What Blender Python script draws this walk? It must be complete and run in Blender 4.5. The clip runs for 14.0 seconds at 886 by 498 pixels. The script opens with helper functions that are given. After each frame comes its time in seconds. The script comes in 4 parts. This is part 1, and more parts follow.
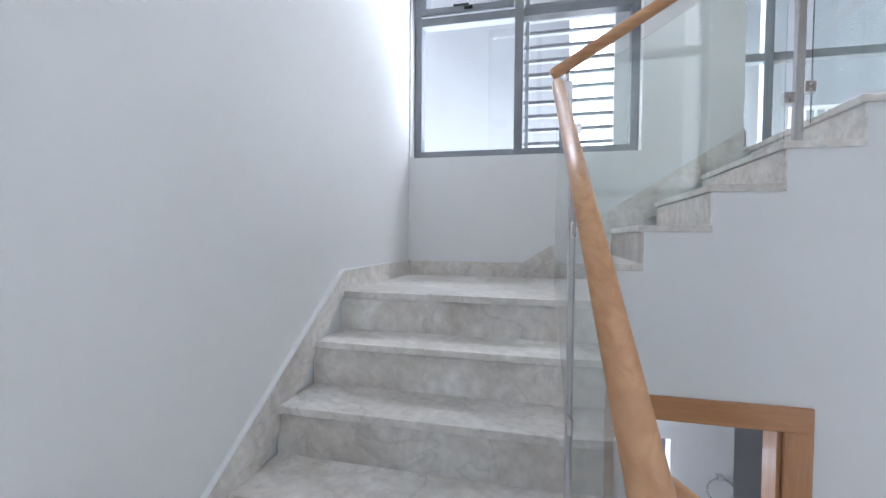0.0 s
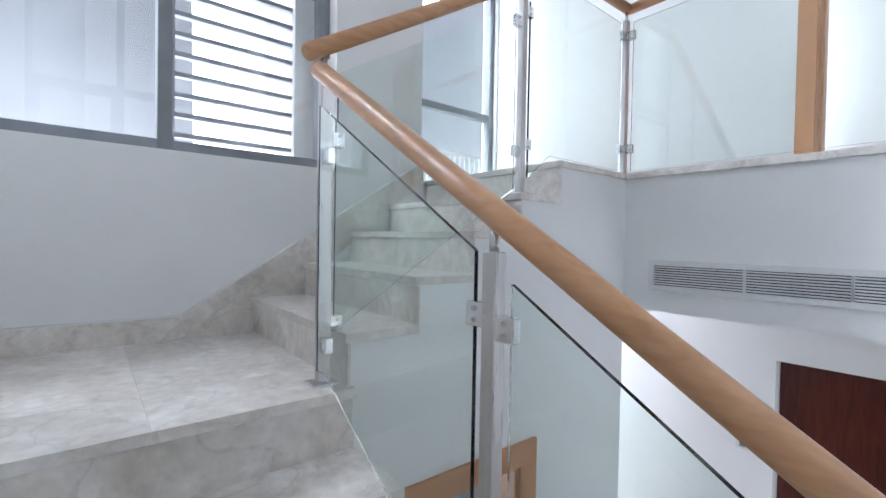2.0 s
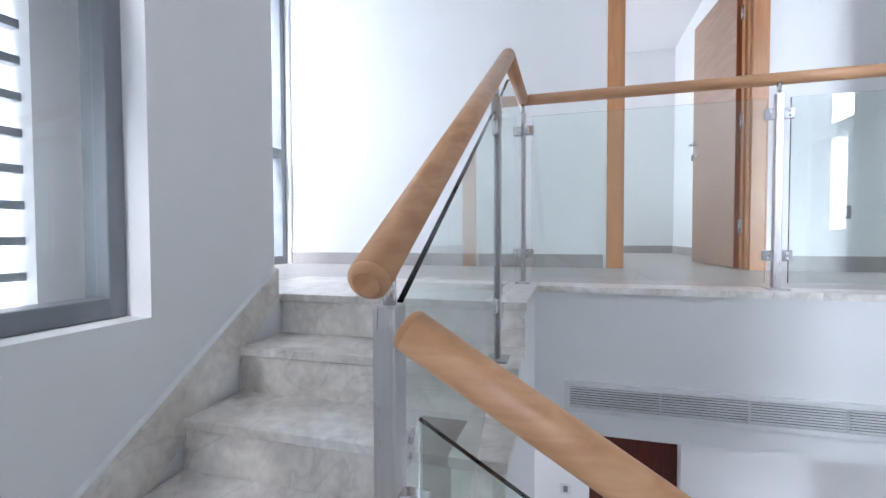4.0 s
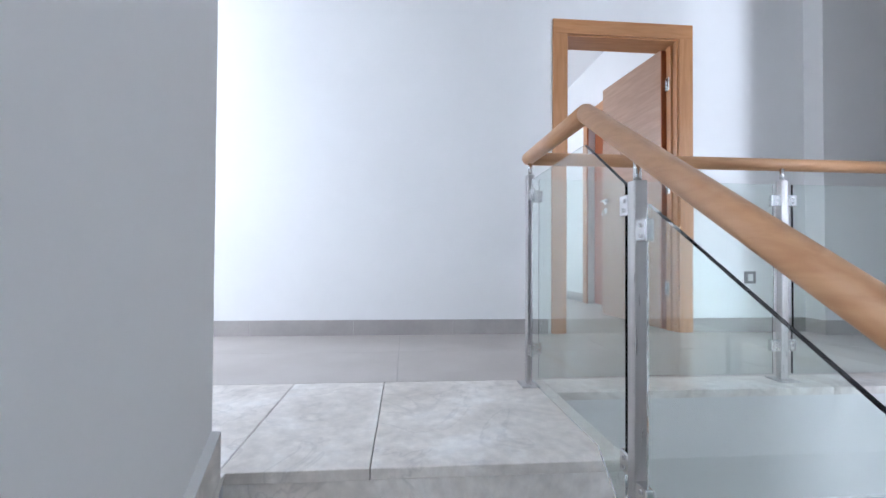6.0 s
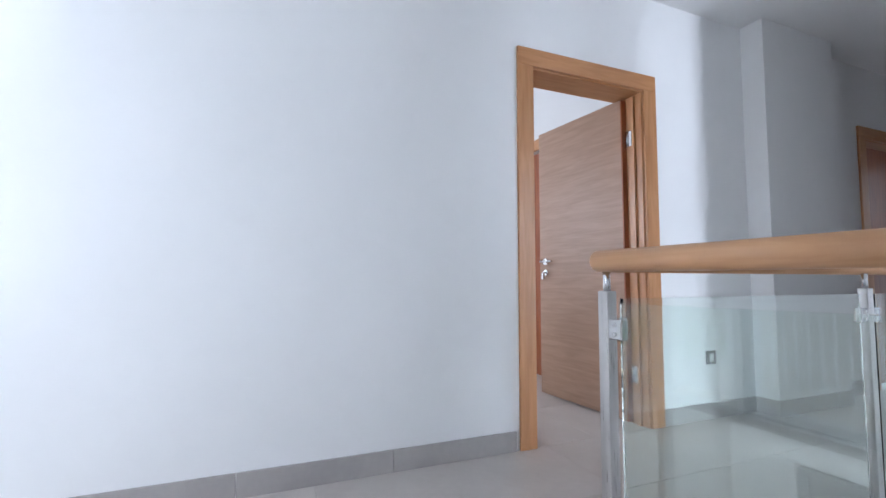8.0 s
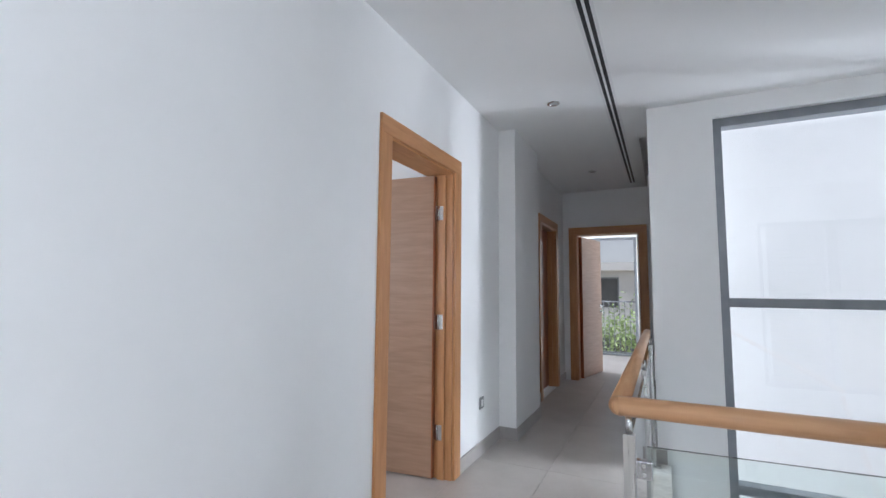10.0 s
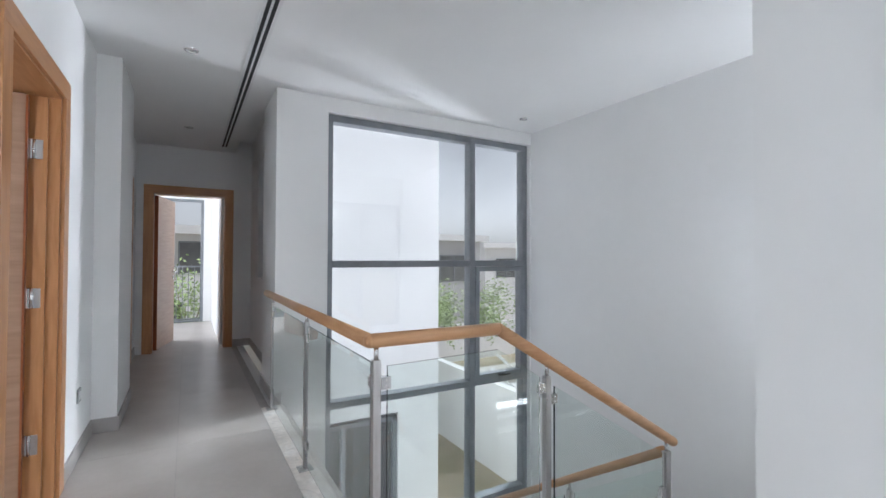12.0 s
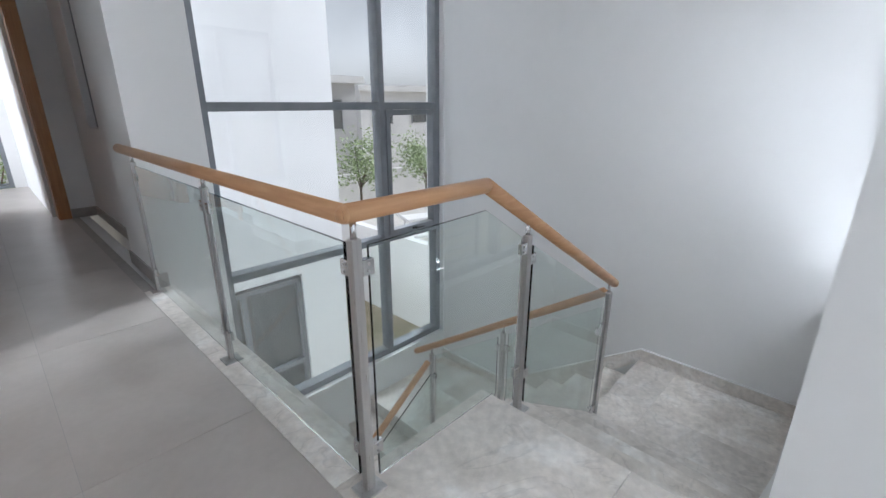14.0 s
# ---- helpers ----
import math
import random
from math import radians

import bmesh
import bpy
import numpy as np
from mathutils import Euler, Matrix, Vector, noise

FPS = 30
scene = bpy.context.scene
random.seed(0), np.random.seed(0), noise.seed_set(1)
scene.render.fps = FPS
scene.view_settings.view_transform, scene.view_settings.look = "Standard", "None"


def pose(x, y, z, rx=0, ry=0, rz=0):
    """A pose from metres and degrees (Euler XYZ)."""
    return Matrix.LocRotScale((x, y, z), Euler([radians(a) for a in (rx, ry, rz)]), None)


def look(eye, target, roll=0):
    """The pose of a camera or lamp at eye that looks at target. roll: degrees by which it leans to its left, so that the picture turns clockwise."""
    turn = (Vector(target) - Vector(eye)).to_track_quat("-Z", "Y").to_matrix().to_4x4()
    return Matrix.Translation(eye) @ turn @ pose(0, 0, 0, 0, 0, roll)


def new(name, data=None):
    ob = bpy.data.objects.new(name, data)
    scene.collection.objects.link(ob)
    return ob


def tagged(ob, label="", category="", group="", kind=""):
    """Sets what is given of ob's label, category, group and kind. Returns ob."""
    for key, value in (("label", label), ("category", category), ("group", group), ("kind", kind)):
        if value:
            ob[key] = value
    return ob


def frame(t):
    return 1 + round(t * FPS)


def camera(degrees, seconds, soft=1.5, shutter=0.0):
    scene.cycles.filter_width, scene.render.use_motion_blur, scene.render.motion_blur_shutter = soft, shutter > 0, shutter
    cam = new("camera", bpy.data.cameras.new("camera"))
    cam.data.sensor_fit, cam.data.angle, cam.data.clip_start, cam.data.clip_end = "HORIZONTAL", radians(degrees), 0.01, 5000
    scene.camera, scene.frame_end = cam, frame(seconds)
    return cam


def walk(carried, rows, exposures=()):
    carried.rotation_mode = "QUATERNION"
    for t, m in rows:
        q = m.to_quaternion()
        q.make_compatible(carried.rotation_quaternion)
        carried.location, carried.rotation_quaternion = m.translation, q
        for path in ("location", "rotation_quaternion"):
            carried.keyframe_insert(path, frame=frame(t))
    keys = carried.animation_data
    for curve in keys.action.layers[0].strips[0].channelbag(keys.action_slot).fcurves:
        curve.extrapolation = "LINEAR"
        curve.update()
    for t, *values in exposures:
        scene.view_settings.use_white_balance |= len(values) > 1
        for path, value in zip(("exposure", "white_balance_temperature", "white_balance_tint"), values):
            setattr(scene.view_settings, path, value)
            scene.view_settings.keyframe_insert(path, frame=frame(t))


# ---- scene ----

# ---- camera and walk ----
cam = camera(89.7, 14.0)
PATH = [
    (0, (1.785, 2.021, -0.55), (2.27, 0.082, -0.609), 0.5),
    (0.5, (1.915, 1.956, -0.408), (2.055, -0.038, -0.488), 0.5),
    (1, (2.11, 1.77, -0.411), (1.762, -0.198, -0.486), 0.8),
    (1.5, (2.283, 1.529, -0.402), (1.447, -0.287, -0.457), 1.0),
    (2, (2.322, 1.23, -0.372), (1.071, -0.33, -0.409), 1.0),
    (2.5, (2.299, 0.911, -0.238), (0.744, -0.346, -0.271), 0.8),
    (3, (2.294, 0.625, -0.096), (0.538, -0.331, -0.132), 0.2),
    (3.5, (2.259, 0.365, 0.059), (0.394, -0.357, 0.025), -0.1),
    (4, (2.285, 0.139, 0.243), (0.362, -0.406, 0.183), -0.2),
    (6.5, (1.525, -0.692, 0.595), (-0.450, -0.380, 0.662), 0.2),
    (7, (1.255, -0.742, 0.705), (-0.695, -0.310, 0.794), 0.0),
    (8.2, (0.76, -0.90, 0.93), (-1.04, -0.04, 1.07), 0.2),
    (8.9, (0.46, -1.02, 1.11), (-1.11, 0.20, 1.27), 0.4),
    (9.5, (0.261, -1.217, 1.233), (-1.107, 0.233, 1.402), 0.6),
    (10, (0.087, -1.455, 1.248), (-0.794, 0.332, 1.431), 0.5),
    (10.5, (-0.164, -1.694, 1.279), (-0.418, 0.284, 1.439), 0.3),
    (11, (-0.304, -1.751, 1.247), (-0.029, 0.223, 1.415), 0.5),
    (11.5, (-0.425, -1.737, 1.23), (0.252, 0.14, 1.362), 0.1),
    (12, (-0.626, -1.664, 1.244), (0.369, 0.071, 1.28), 0.2),
    (12.5, (-0.716, -1.573, 1.253), (0.478, 0.028, 1.139), 0.2),
    (13, (-0.718, -1.48, 1.253), (0.582, 0.011, 0.958), 0.1),
    (13.5, (-0.678, -1.285, 1.225), (0.672, 0.111, 0.749), -0.1),
    (14, (-0.667, -1.06, 1.208), (0.699, 0.26, 0.582), 0.1),
]
walk(cam, [(t, look(eye, target, roll)) for t, eye, target, roll in PATH],
     exposures=[(0.0, 1.28, 5700, 12), (1.0, 1.26, 5700, 12), (2.0, 1.18, 5670, 12), (4.0, 1.04, 5590, 13), (7.0, 0.86, 5530, 13), (9.5, 0.66, 5700, 12), (11.0, 0.74, 5900, 11), (14.0, 0.66, 5880, 11)])

# ---- world and light ----
world = bpy.data.worlds.new("sky")
scene.world = world
world.use_nodes = True
wn = world.node_tree.nodes
wl = world.node_tree.links
sky = wn.new("ShaderNodeTexSky")
sky.sky_type = "NISHITA"
sky.sun_disc = False
sky.sun_elevation = radians(38)
sky.sun_rotation = radians(100)
sky.air_density = 1.0
sky.dust_density = 2.0
wash = wn.new("ShaderNodeMix")
wash.data_type = "RGBA"
wash.inputs[0].default_value = 0.90
bw = wn.new("ShaderNodeRGBToBW")
coord = wn.new("ShaderNodeTexCoord")
cloud = wn.new("ShaderNodeTexNoise")
cloud.inputs["Scale"].default_value = 3.2
cloud.inputs["Detail"].default_value = 6.0
ramp = wn.new("ShaderNodeMapRange")
ramp.inputs[1].default_value = 0.35
ramp.inputs[2].default_value = 0.70
ramp.inputs[3].default_value = 0.80
ramp.inputs[4].default_value = 1.25
mult = wn.new("ShaderNodeVectorMath")
mult.operation = "SCALE"
wl.new(coord.outputs["Generated"], cloud.inputs["Vector"])
wl.new(cloud.outputs[0], ramp.inputs[0])
wl.new(sky.outputs[0], bw.inputs[0])
wl.new(sky.outputs[0], wash.inputs[6])
wl.new(bw.outputs[0], wash.inputs[7])
wl.new(wash.outputs[2], mult.inputs[0])
wl.new(ramp.outputs[0], mult.inputs["Scale"])
wl.new(mult.outputs[0], wn["Background"].inputs[0])
wn["Background"].inputs[1].default_value = 0.095
sun = new("sun", bpy.data.lights.new("sun", "SUN"))
sun.data.energy = 2.8
sun.data.angle = radians(20)
sun.data.color = (1.0, 0.96, 0.90)
sun.matrix_basis = look((7.76, -1.37, 6.16), (0, 0, 0))


def fill_lamp(name, at, towards, wide, high, watts, spread):
    """An added fill lamp: an area light standing in for the sky's light."""
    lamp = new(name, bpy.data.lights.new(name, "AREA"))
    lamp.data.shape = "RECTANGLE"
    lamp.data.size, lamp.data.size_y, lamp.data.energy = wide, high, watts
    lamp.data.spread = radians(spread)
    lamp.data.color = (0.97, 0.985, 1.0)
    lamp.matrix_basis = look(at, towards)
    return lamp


# Added lamp out of view above the landing window, in place of skylight.
fill_lamp("fill_above_landing_window", (2.05, -2.30, 3.05), (2.10, 0.40, -0.40), 2.60, 1.50, 140, 180)
# Added lamp below the sill, in place of light bounced off the ground.
fill_lamp("fill_below_landing_window", (2.00, -2.70, -1.55), (1.90, 1.50, 2.20), 3.00, 2.20, 130, 180)
# Two added lamps hidden outside the hall window, above it and to its side.
fill_lamp("fill_above_hall_window", (-0.30, -3.35, 3.35), (-0.30, 0.60, 0.40), 2.40, 1.50, 32, 180)
fill_lamp("fill_beside_hall_window", (0.95, -3.15, 1.25), (-0.80, 1.60, 1.40), 1.50, 2.40, 40, 180)
# Added lamp hidden outside, east of the stair window, to brighten the well.
fill_lamp("fill_beside_stair_window", (4.60, 3.45, 1.45), (1.50, 2.00, 0.90), 0.40, 2.30, 112, 180)
# Added lamp on a solid washroom wall; no window stands there.
fill_lamp("fill_washroom", (1.73, -0.65, -1.9), (0.0, -0.65, -2.1), 0.6, 0.7, 2.5, 180)
# Added lamp in the unseen opening made to light the lower storey.
fill_lamp("fill_lower_storey", (-0.65, 4.58, -2.2), (-0.65, 0.0, -2.2), 0.85, 1.9, 14, 180)
# Added lamp in an unseen bedroom opening made only for this light.
fill_lamp("fill_bedroom", (-3.4, -1.18, 1.6), (-3.2, 2.0, 1.4), 1.1, 1.3, 20, 180)
# Added lamp on the far room's blank west wall, out of view.
fill_lamp("fill_far_room", (-3.18, 6.7, 1.5), (0.0, 6.7, 1.4), 1.6, 1.6, 60, 180)


# ---- materials ----
def mat(name):
    m = bpy.data.materials.new(name)
    m.use_nodes = True
    return m, m.node_tree.nodes, m.node_tree.links, m.node_tree.nodes["Principled BSDF"]


def speckled(name, a, b, scale, rough=0.5, metal=0.0, bump=0.0, detail=4.0, stretch=(1, 1, 1), second=None, lo=0.35, hi=0.65, rough_var=0.06):
    """A surface of two tones from noise, with a finer second noise and a little relief."""
    m, n, l, p = mat(name)
    tc = n.new("ShaderNodeTexCoord")
    mp = n.new("ShaderNodeMapping")
    mp.inputs["Scale"].default_value = stretch
    l.new(tc.outputs["Object"], mp.inputs[0])
    t1 = n.new("ShaderNodeTexNoise")
    t1.inputs["Scale"].default_value = scale
    t1.inputs["Detail"].default_value = detail
    l.new(mp.outputs[0], t1.inputs["Vector"])
    r = n.new("ShaderNodeValToRGB")
    r.color_ramp.elements[0].position = lo
    r.color_ramp.elements[1].position = hi
    r.color_ramp.elements[0].color = (*a, 1)
    r.color_ramp.elements[1].color = (*b, 1)
    l.new(t1.outputs[0], r.inputs[0])
    t2 = n.new("ShaderNodeTexNoise")
    t2.inputs["Scale"].default_value = scale * 9
    t2.inputs["Detail"].default_value = 3.0
    l.new(mp.outputs[0], t2.inputs["Vector"])
    mixn = n.new("ShaderNodeMix")
    mixn.data_type = "RGBA"
    mixn.blend_type = "MULTIPLY"
    mixn.inputs[0].default_value = second or 0.12
    r2 = n.new("ShaderNodeMapRange")
    r2.inputs[3].default_value = 0.55
    r2.inputs[4].default_value = 1.35
    l.new(t2.outputs[0], r2.inputs[0])
    l.new(r.outputs[0], mixn.inputs[6])
    l.new(r2.outputs[0], mixn.inputs[7])
    l.new(mixn.outputs[2], p.inputs["Base Color"])
    rr = n.new("ShaderNodeMapRange")
    rr.inputs[3].default_value = max(0.02, rough - rough_var)
    rr.inputs[4].default_value = rough + rough_var
    l.new(t2.outputs[0], rr.inputs[0])
    l.new(rr.outputs[0], p.inputs["Roughness"])
    p.inputs["Metallic"].default_value = metal
    if bump:
        bp = n.new("ShaderNodeBump")
        bp.inputs["Strength"].default_value = bump
        bp.inputs["Distance"].default_value = 0.004
        l.new(t2.outputs[0], bp.inputs["Height"])
        l.new(bp.outputs[0], p.inputs["Normal"])
    return m


def marble_mat():
    """Beige-grey marble with soft clouds, pale patches and fine veins, each slab cut elsewhere."""
    m, n, l, p = mat("marble")
    tc = n.new("ShaderNodeTexCoord")
    info = n.new("ShaderNodeObjectInfo")
    add = n.new("ShaderNodeVectorMath")
    add.operation = "ADD"
    sc = n.new("ShaderNodeVectorMath")
    sc.operation = "SCALE"
    sc.inputs[0].default_value = (31.0, 17.0, 23.0)
    l.new(info.outputs["Random"], sc.inputs["Scale"])
    l.new(tc.outputs["Object"], add.inputs[0])
    l.new(sc.outputs[0], add.inputs[1])
    big = n.new("ShaderNodeTexNoise")
    big.inputs["Scale"].default_value = 3.0
    big.inputs["Detail"].default_value = 8.0
    big.inputs["Roughness"].default_value = 0.68
    big.inputs["Distortion"].default_value = 0.5
    l.new(add.outputs[0], big.inputs["Vector"])
    r = n.new("ShaderNodeValToRGB")
    e = r.color_ramp.elements
    e[0].position, e[0].color = 0.30, (0.60, 0.55, 0.49, 1)
    e[1].position, e[1].color = 0.68, (0.93, 0.91, 0.875, 1)
    mid = e.new(0.52)
    mid.color = (0.79, 0.745, 0.69, 1)
    l.new(big.outputs[0], r.inputs[0])
    fine = n.new("ShaderNodeTexNoise")
    fine.inputs["Scale"].default_value = 26.0
    fine.inputs["Detail"].default_value = 6.0
    l.new(add.outputs[0], fine.inputs["Vector"])
    fr = n.new("ShaderNodeMapRange")
    fr.inputs[1].default_value, fr.inputs[2].default_value = 0.3, 0.7
    fr.inputs[3].default_value, fr.inputs[4].default_value = 0.88, 1.08
    l.new(fine.outputs[0], fr.inputs[0])
    vein = n.new("ShaderNodeTexNoise")
    vein.inputs["Scale"].default_value = 2.6
    vein.inputs["Detail"].default_value = 5.0
    vein.inputs["Distortion"].default_value = 1.3
    l.new(add.outputs[0], vein.inputs["Vector"])
    v1 = n.new("ShaderNodeMath")
    v1.operation = "SUBTRACT"
    v1.inputs[1].default_value = 0.5
    v2 = n.new("ShaderNodeMath")
    v2.operation = "ABSOLUTE"
    v3 = n.new("ShaderNodeMapRange")
    v3.inputs[1].default_value, v3.inputs[2].default_value = 0.0, 0.018
    v3.inputs[3].default_value, v3.inputs[4].default_value = 0.86, 1.0
    l.new(vein.outputs[0], v1.inputs[0])
    l.new(v1.outputs[0], v2.inputs[0])
    l.new(v2.outputs[0], v3.inputs[0])
    mm = n.new("ShaderNodeMath")
    mm.operation = "MULTIPLY"
    l.new(fr.outputs[0], mm.inputs[0])
    l.new(v3.outputs[0], mm.inputs[1])
    slab = n.new("ShaderNodeMapRange")
    slab.inputs[3].default_value, slab.inputs[4].default_value = 0.90, 1.06
    l.new(info.outputs["Random"], slab.inputs[0])
    mm2 = n.new("ShaderNodeMath")
    mm2.operation = "MULTIPLY"
    l.new(mm.outputs[0], mm2.inputs[0])
    l.new(slab.outputs[0], mm2.inputs[1])
    out = n.new("ShaderNodeVectorMath")
    out.operation = "SCALE"
    l.new(r.outputs[0], out.inputs[0])
    l.new(mm2.outputs[0], out.inputs["Scale"])
    l.new(out.outputs[0], p.inputs["Base Color"])
    p.inputs["Roughness"].default_value = 0.28
    return m


def wood_mat(name, a, b, grain_axis, rough=0.32, scale=7.0, bump=0.02):
    """Lacquered wood whose grain runs along an axis (0 x, 1 y, 2 z)."""
    m, n, l, p = mat(name)
    tc = n.new("ShaderNodeTexCoord")
    info = n.new("ShaderNodeObjectInfo")
    sc = n.new("ShaderNodeVectorMath")
    sc.operation = "SCALE"
    sc.inputs[0].default_value = (11.0, 7.0, 13.0)
    l.new(info.outputs["Random"], sc.inputs["Scale"])
    add = n.new("ShaderNodeVectorMath")
    add.operation = "ADD"
    l.new(tc.outputs["Object"], add.inputs[0])
    l.new(sc.outputs[0], add.inputs[1])
    mp = n.new("ShaderNodeMapping")
    s = [6.0, 6.0, 6.0]
    s[grain_axis] = 0.55
    mp.inputs["Scale"].default_value = s
    l.new(add.outputs[0], mp.inputs[0])
    t1 = n.new("ShaderNodeTexNoise")
    t1.inputs["Scale"].default_value = scale
    t1.inputs["Detail"].default_value = 6.0
    t1.inputs["Distortion"].default_value = 0.6
    l.new(mp.outputs[0], t1.inputs["Vector"])
    r = n.new("ShaderNodeValToRGB")
    r.color_ramp.elements[0].position, r.color_ramp.elements[1].position = 0.32, 0.68
    r.color_ramp.elements[0].color, r.color_ramp.elements[1].color = (*a, 1), (*b, 1)
    l.new(t1.outputs[0], r.inputs[0])
    l.new(r.outputs[0], p.inputs["Base Color"])
    p.inputs["Roughness"].default_value = rough
    bp = n.new("ShaderNodeBump")
    bp.inputs["Strength"].default_value = bump
    bp.inputs["Distance"].default_value = 0.002
    l.new(t1.outputs[0], bp.inputs["Height"])
    l.new(bp.outputs[0], p.inputs["Normal"])
    return m


def glass_mat(name, tint):
    m, n, l, p = mat(name)
    p.inputs["Base Color"].default_value = (*tint, 1)
    p.inputs["Transmission Weight"].default_value = 1.0
    p.inputs["Roughness"].default_value = 0.0
    p.inputs["IOR"].default_value = 1.52
    return m


PAINT = speckled("white_wall_paint", (0.82, 0.82, 0.812), (0.85, 0.85, 0.842), 1.3, rough=0.62, bump=0.05, second=0.03)
CEIL = speckled("ceiling_paint", (0.83, 0.83, 0.822), (0.86, 0.86, 0.852), 0.9, rough=0.8, bump=0.03, second=0.02)
MARBLE = marble_mat()
TILE = speckled("grey_porcelain", (0.48, 0.44, 0.405), (0.54, 0.50, 0.465), 3.0, rough=0.33, second=0.15)
GROUT = speckled("grout", (0.42, 0.40, 0.38), (0.48, 0.46, 0.44), 14.0, rough=0.9)
SKIRT = speckled("grey_skirting_tile", (0.37, 0.345, 0.33), (0.43, 0.405, 0.385), 4.0, rough=0.4, second=0.15)
RAILWOOD_X = wood_mat("beech_rail_x", (0.52, 0.27, 0.125), (0.64, 0.37, 0.19), 0)
RAILWOOD_Y = wood_mat("beech_rail_y", (0.52, 0.27, 0.125), (0.64, 0.37, 0.19), 1)
FRAMEWOOD = wood_mat("door_frame_wood", (0.44, 0.20, 0.075), (0.54, 0.27, 0.115), 2)
FRAMEWOOD_H = wood_mat("door_frame_wood_level", (0.44, 0.20, 0.075), (0.54, 0.27, 0.115), 1)
FRAMEWOOD_X = wood_mat("door_frame_wood_cross", (0.44, 0.20, 0.075), (0.54, 0.27, 0.115), 0)
VENEER = wood_mat("oak_veneer", (0.36, 0.215, 0.135), (0.44, 0.275, 0.18), 0, rough=0.42)
VENEER_Y = wood_mat("oak_veneer_y", (0.36, 0.215, 0.135), (0.44, 0.275, 0.18), 1, rough=0.42)
EDGEWOOD = wood_mat("reddish_door_edge", (0.28, 0.075, 0.025), (0.38, 0.12, 0.04), 2, rough=0.35)
DARKWOOD = wood_mat("dark_mahogany", (0.055, 0.012, 0.008), (0.11, 0.025, 0.015), 2, rough=0.35)
STEEL = speckled("brushed_steel", (0.50, 0.49, 0.48), (0.62, 0.61, 0.60), 30.0, rough=0.30, metal=1.0, stretch=(1, 1, 0.05), rough_var=0.08)
CHROME = speckled("polished_steel", (0.66, 0.66, 0.66), (0.72, 0.72, 0.72), 20.0, rough=0.14, metal=1.0)
ALU = speckled("grey_aluminium", (0.205, 0.22, 0.24), (0.24, 0.255, 0.275), 8.0, rough=0.38, second=0.05)
GLASS = glass_mat("clear_green_glass", (0.90, 0.965, 0.94))
PANE = glass_mat("window_glass", (0.97, 0.985, 0.985))
WHITEMETAL = speckled("white_powder_coat", (0.74, 0.74, 0.74), (0.78, 0.78, 0.78), 9.0, rough=0.4)
BLACK = speckled("dark_void", (0.025, 0.025, 0.027), (0.04, 0.04, 0.042), 9.0, rough=0.7)
PLASTIC = speckled("white_plastic", (0.72, 0.72, 0.71), (0.76, 0.76, 0.75), 20.0, rough=0.3)
GREYPLATE = speckled("grey_switch_plate", (0.22, 0.22, 0.22), (0.26, 0.26, 0.26), 20.0, rough=0.35)
LENS = speckled("lamp_glass", (0.55, 0.55, 0.54), (0.65, 0.65, 0.64), 30.0, rough=0.2)
RENDERW = speckled("white_render", (0.70, 0.70, 0.71), (0.78, 0.78, 0.79), 0.8, rough=0.85, bump=0.08, second=0.06)
RENDERG = speckled("grey_render", (0.44, 0.44, 0.45), (0.52, 0.52, 0.53), 0.8, rough=0.85, second=0.08)
DARKGLASS = speckled("dark_far_glass", (0.10, 0.105, 0.11), (0.16, 0.165, 0.17), 0.6, rough=0.08)
SOIL = speckled("dry_soil_and_grass", (0.42, 0.35, 0.26), (0.27, 0.245, 0.16), 1.6, rough=0.95, bump=0.4, detail=8.0, second=0.5)
PAVING = speckled("pale_paving", (0.48, 0.46, 0.43), (0.56, 0.54, 0.51), 2.0, rough=0.8)
BARK = speckled("bark", (0.10, 0.07, 0.05), (0.17, 0.13, 0.09), 9.0, rough=0.9, bump=0.5)
LEAF = speckled("leaves", (0.17, 0.26, 0.08), (0.33, 0.42, 0.18), 5.0, rough=0.55)


# ---- mesh helpers ----
def box(bm, x0, y0, z0, x1, y1, z1, bevel=0.0):
    vs = [bm.verts.new((x, y, z)) for x in (x0, x1) for y in (y0, y1) for z in (z0, z1)]
    fs = [(0, 1, 3, 2), (4, 6, 7, 5), (0, 4, 5, 1), (2, 3, 7, 6), (0, 2, 6, 4), (1, 5, 7, 3)]
    faces = [bm.faces.new([vs[i] for i in f]) for f in fs]
    if bevel:
        edges = list({e for f in faces for e in f.edges})
        bmesh.ops.bevel(bm, geom=edges, offset=bevel, segments=2, affect="EDGES", profile=0.5)


def tube(bm, a, b, r, seg=16, r2=None):
    a, b = Vector(a), Vector(b)
    q = (b - a).to_track_quat("Z", "Y")
    lo, hi = [], []
    for i in range(seg):
        c = Vector((math.cos(2 * math.pi * i / seg), math.sin(2 * math.pi * i / seg), 0))
        lo.append(bm.verts.new(a + q @ (c * r)))
        hi.append(bm.verts.new(b + q @ (c * (r2 or r))))
    for i in range(seg):
        f = bm.faces.new((lo[i], lo[(i + 1) % seg], hi[(i + 1) % seg], hi[i]))
        f.smooth = True
    bm.faces.new(lo[::-1])
    bm.faces.new(hi)


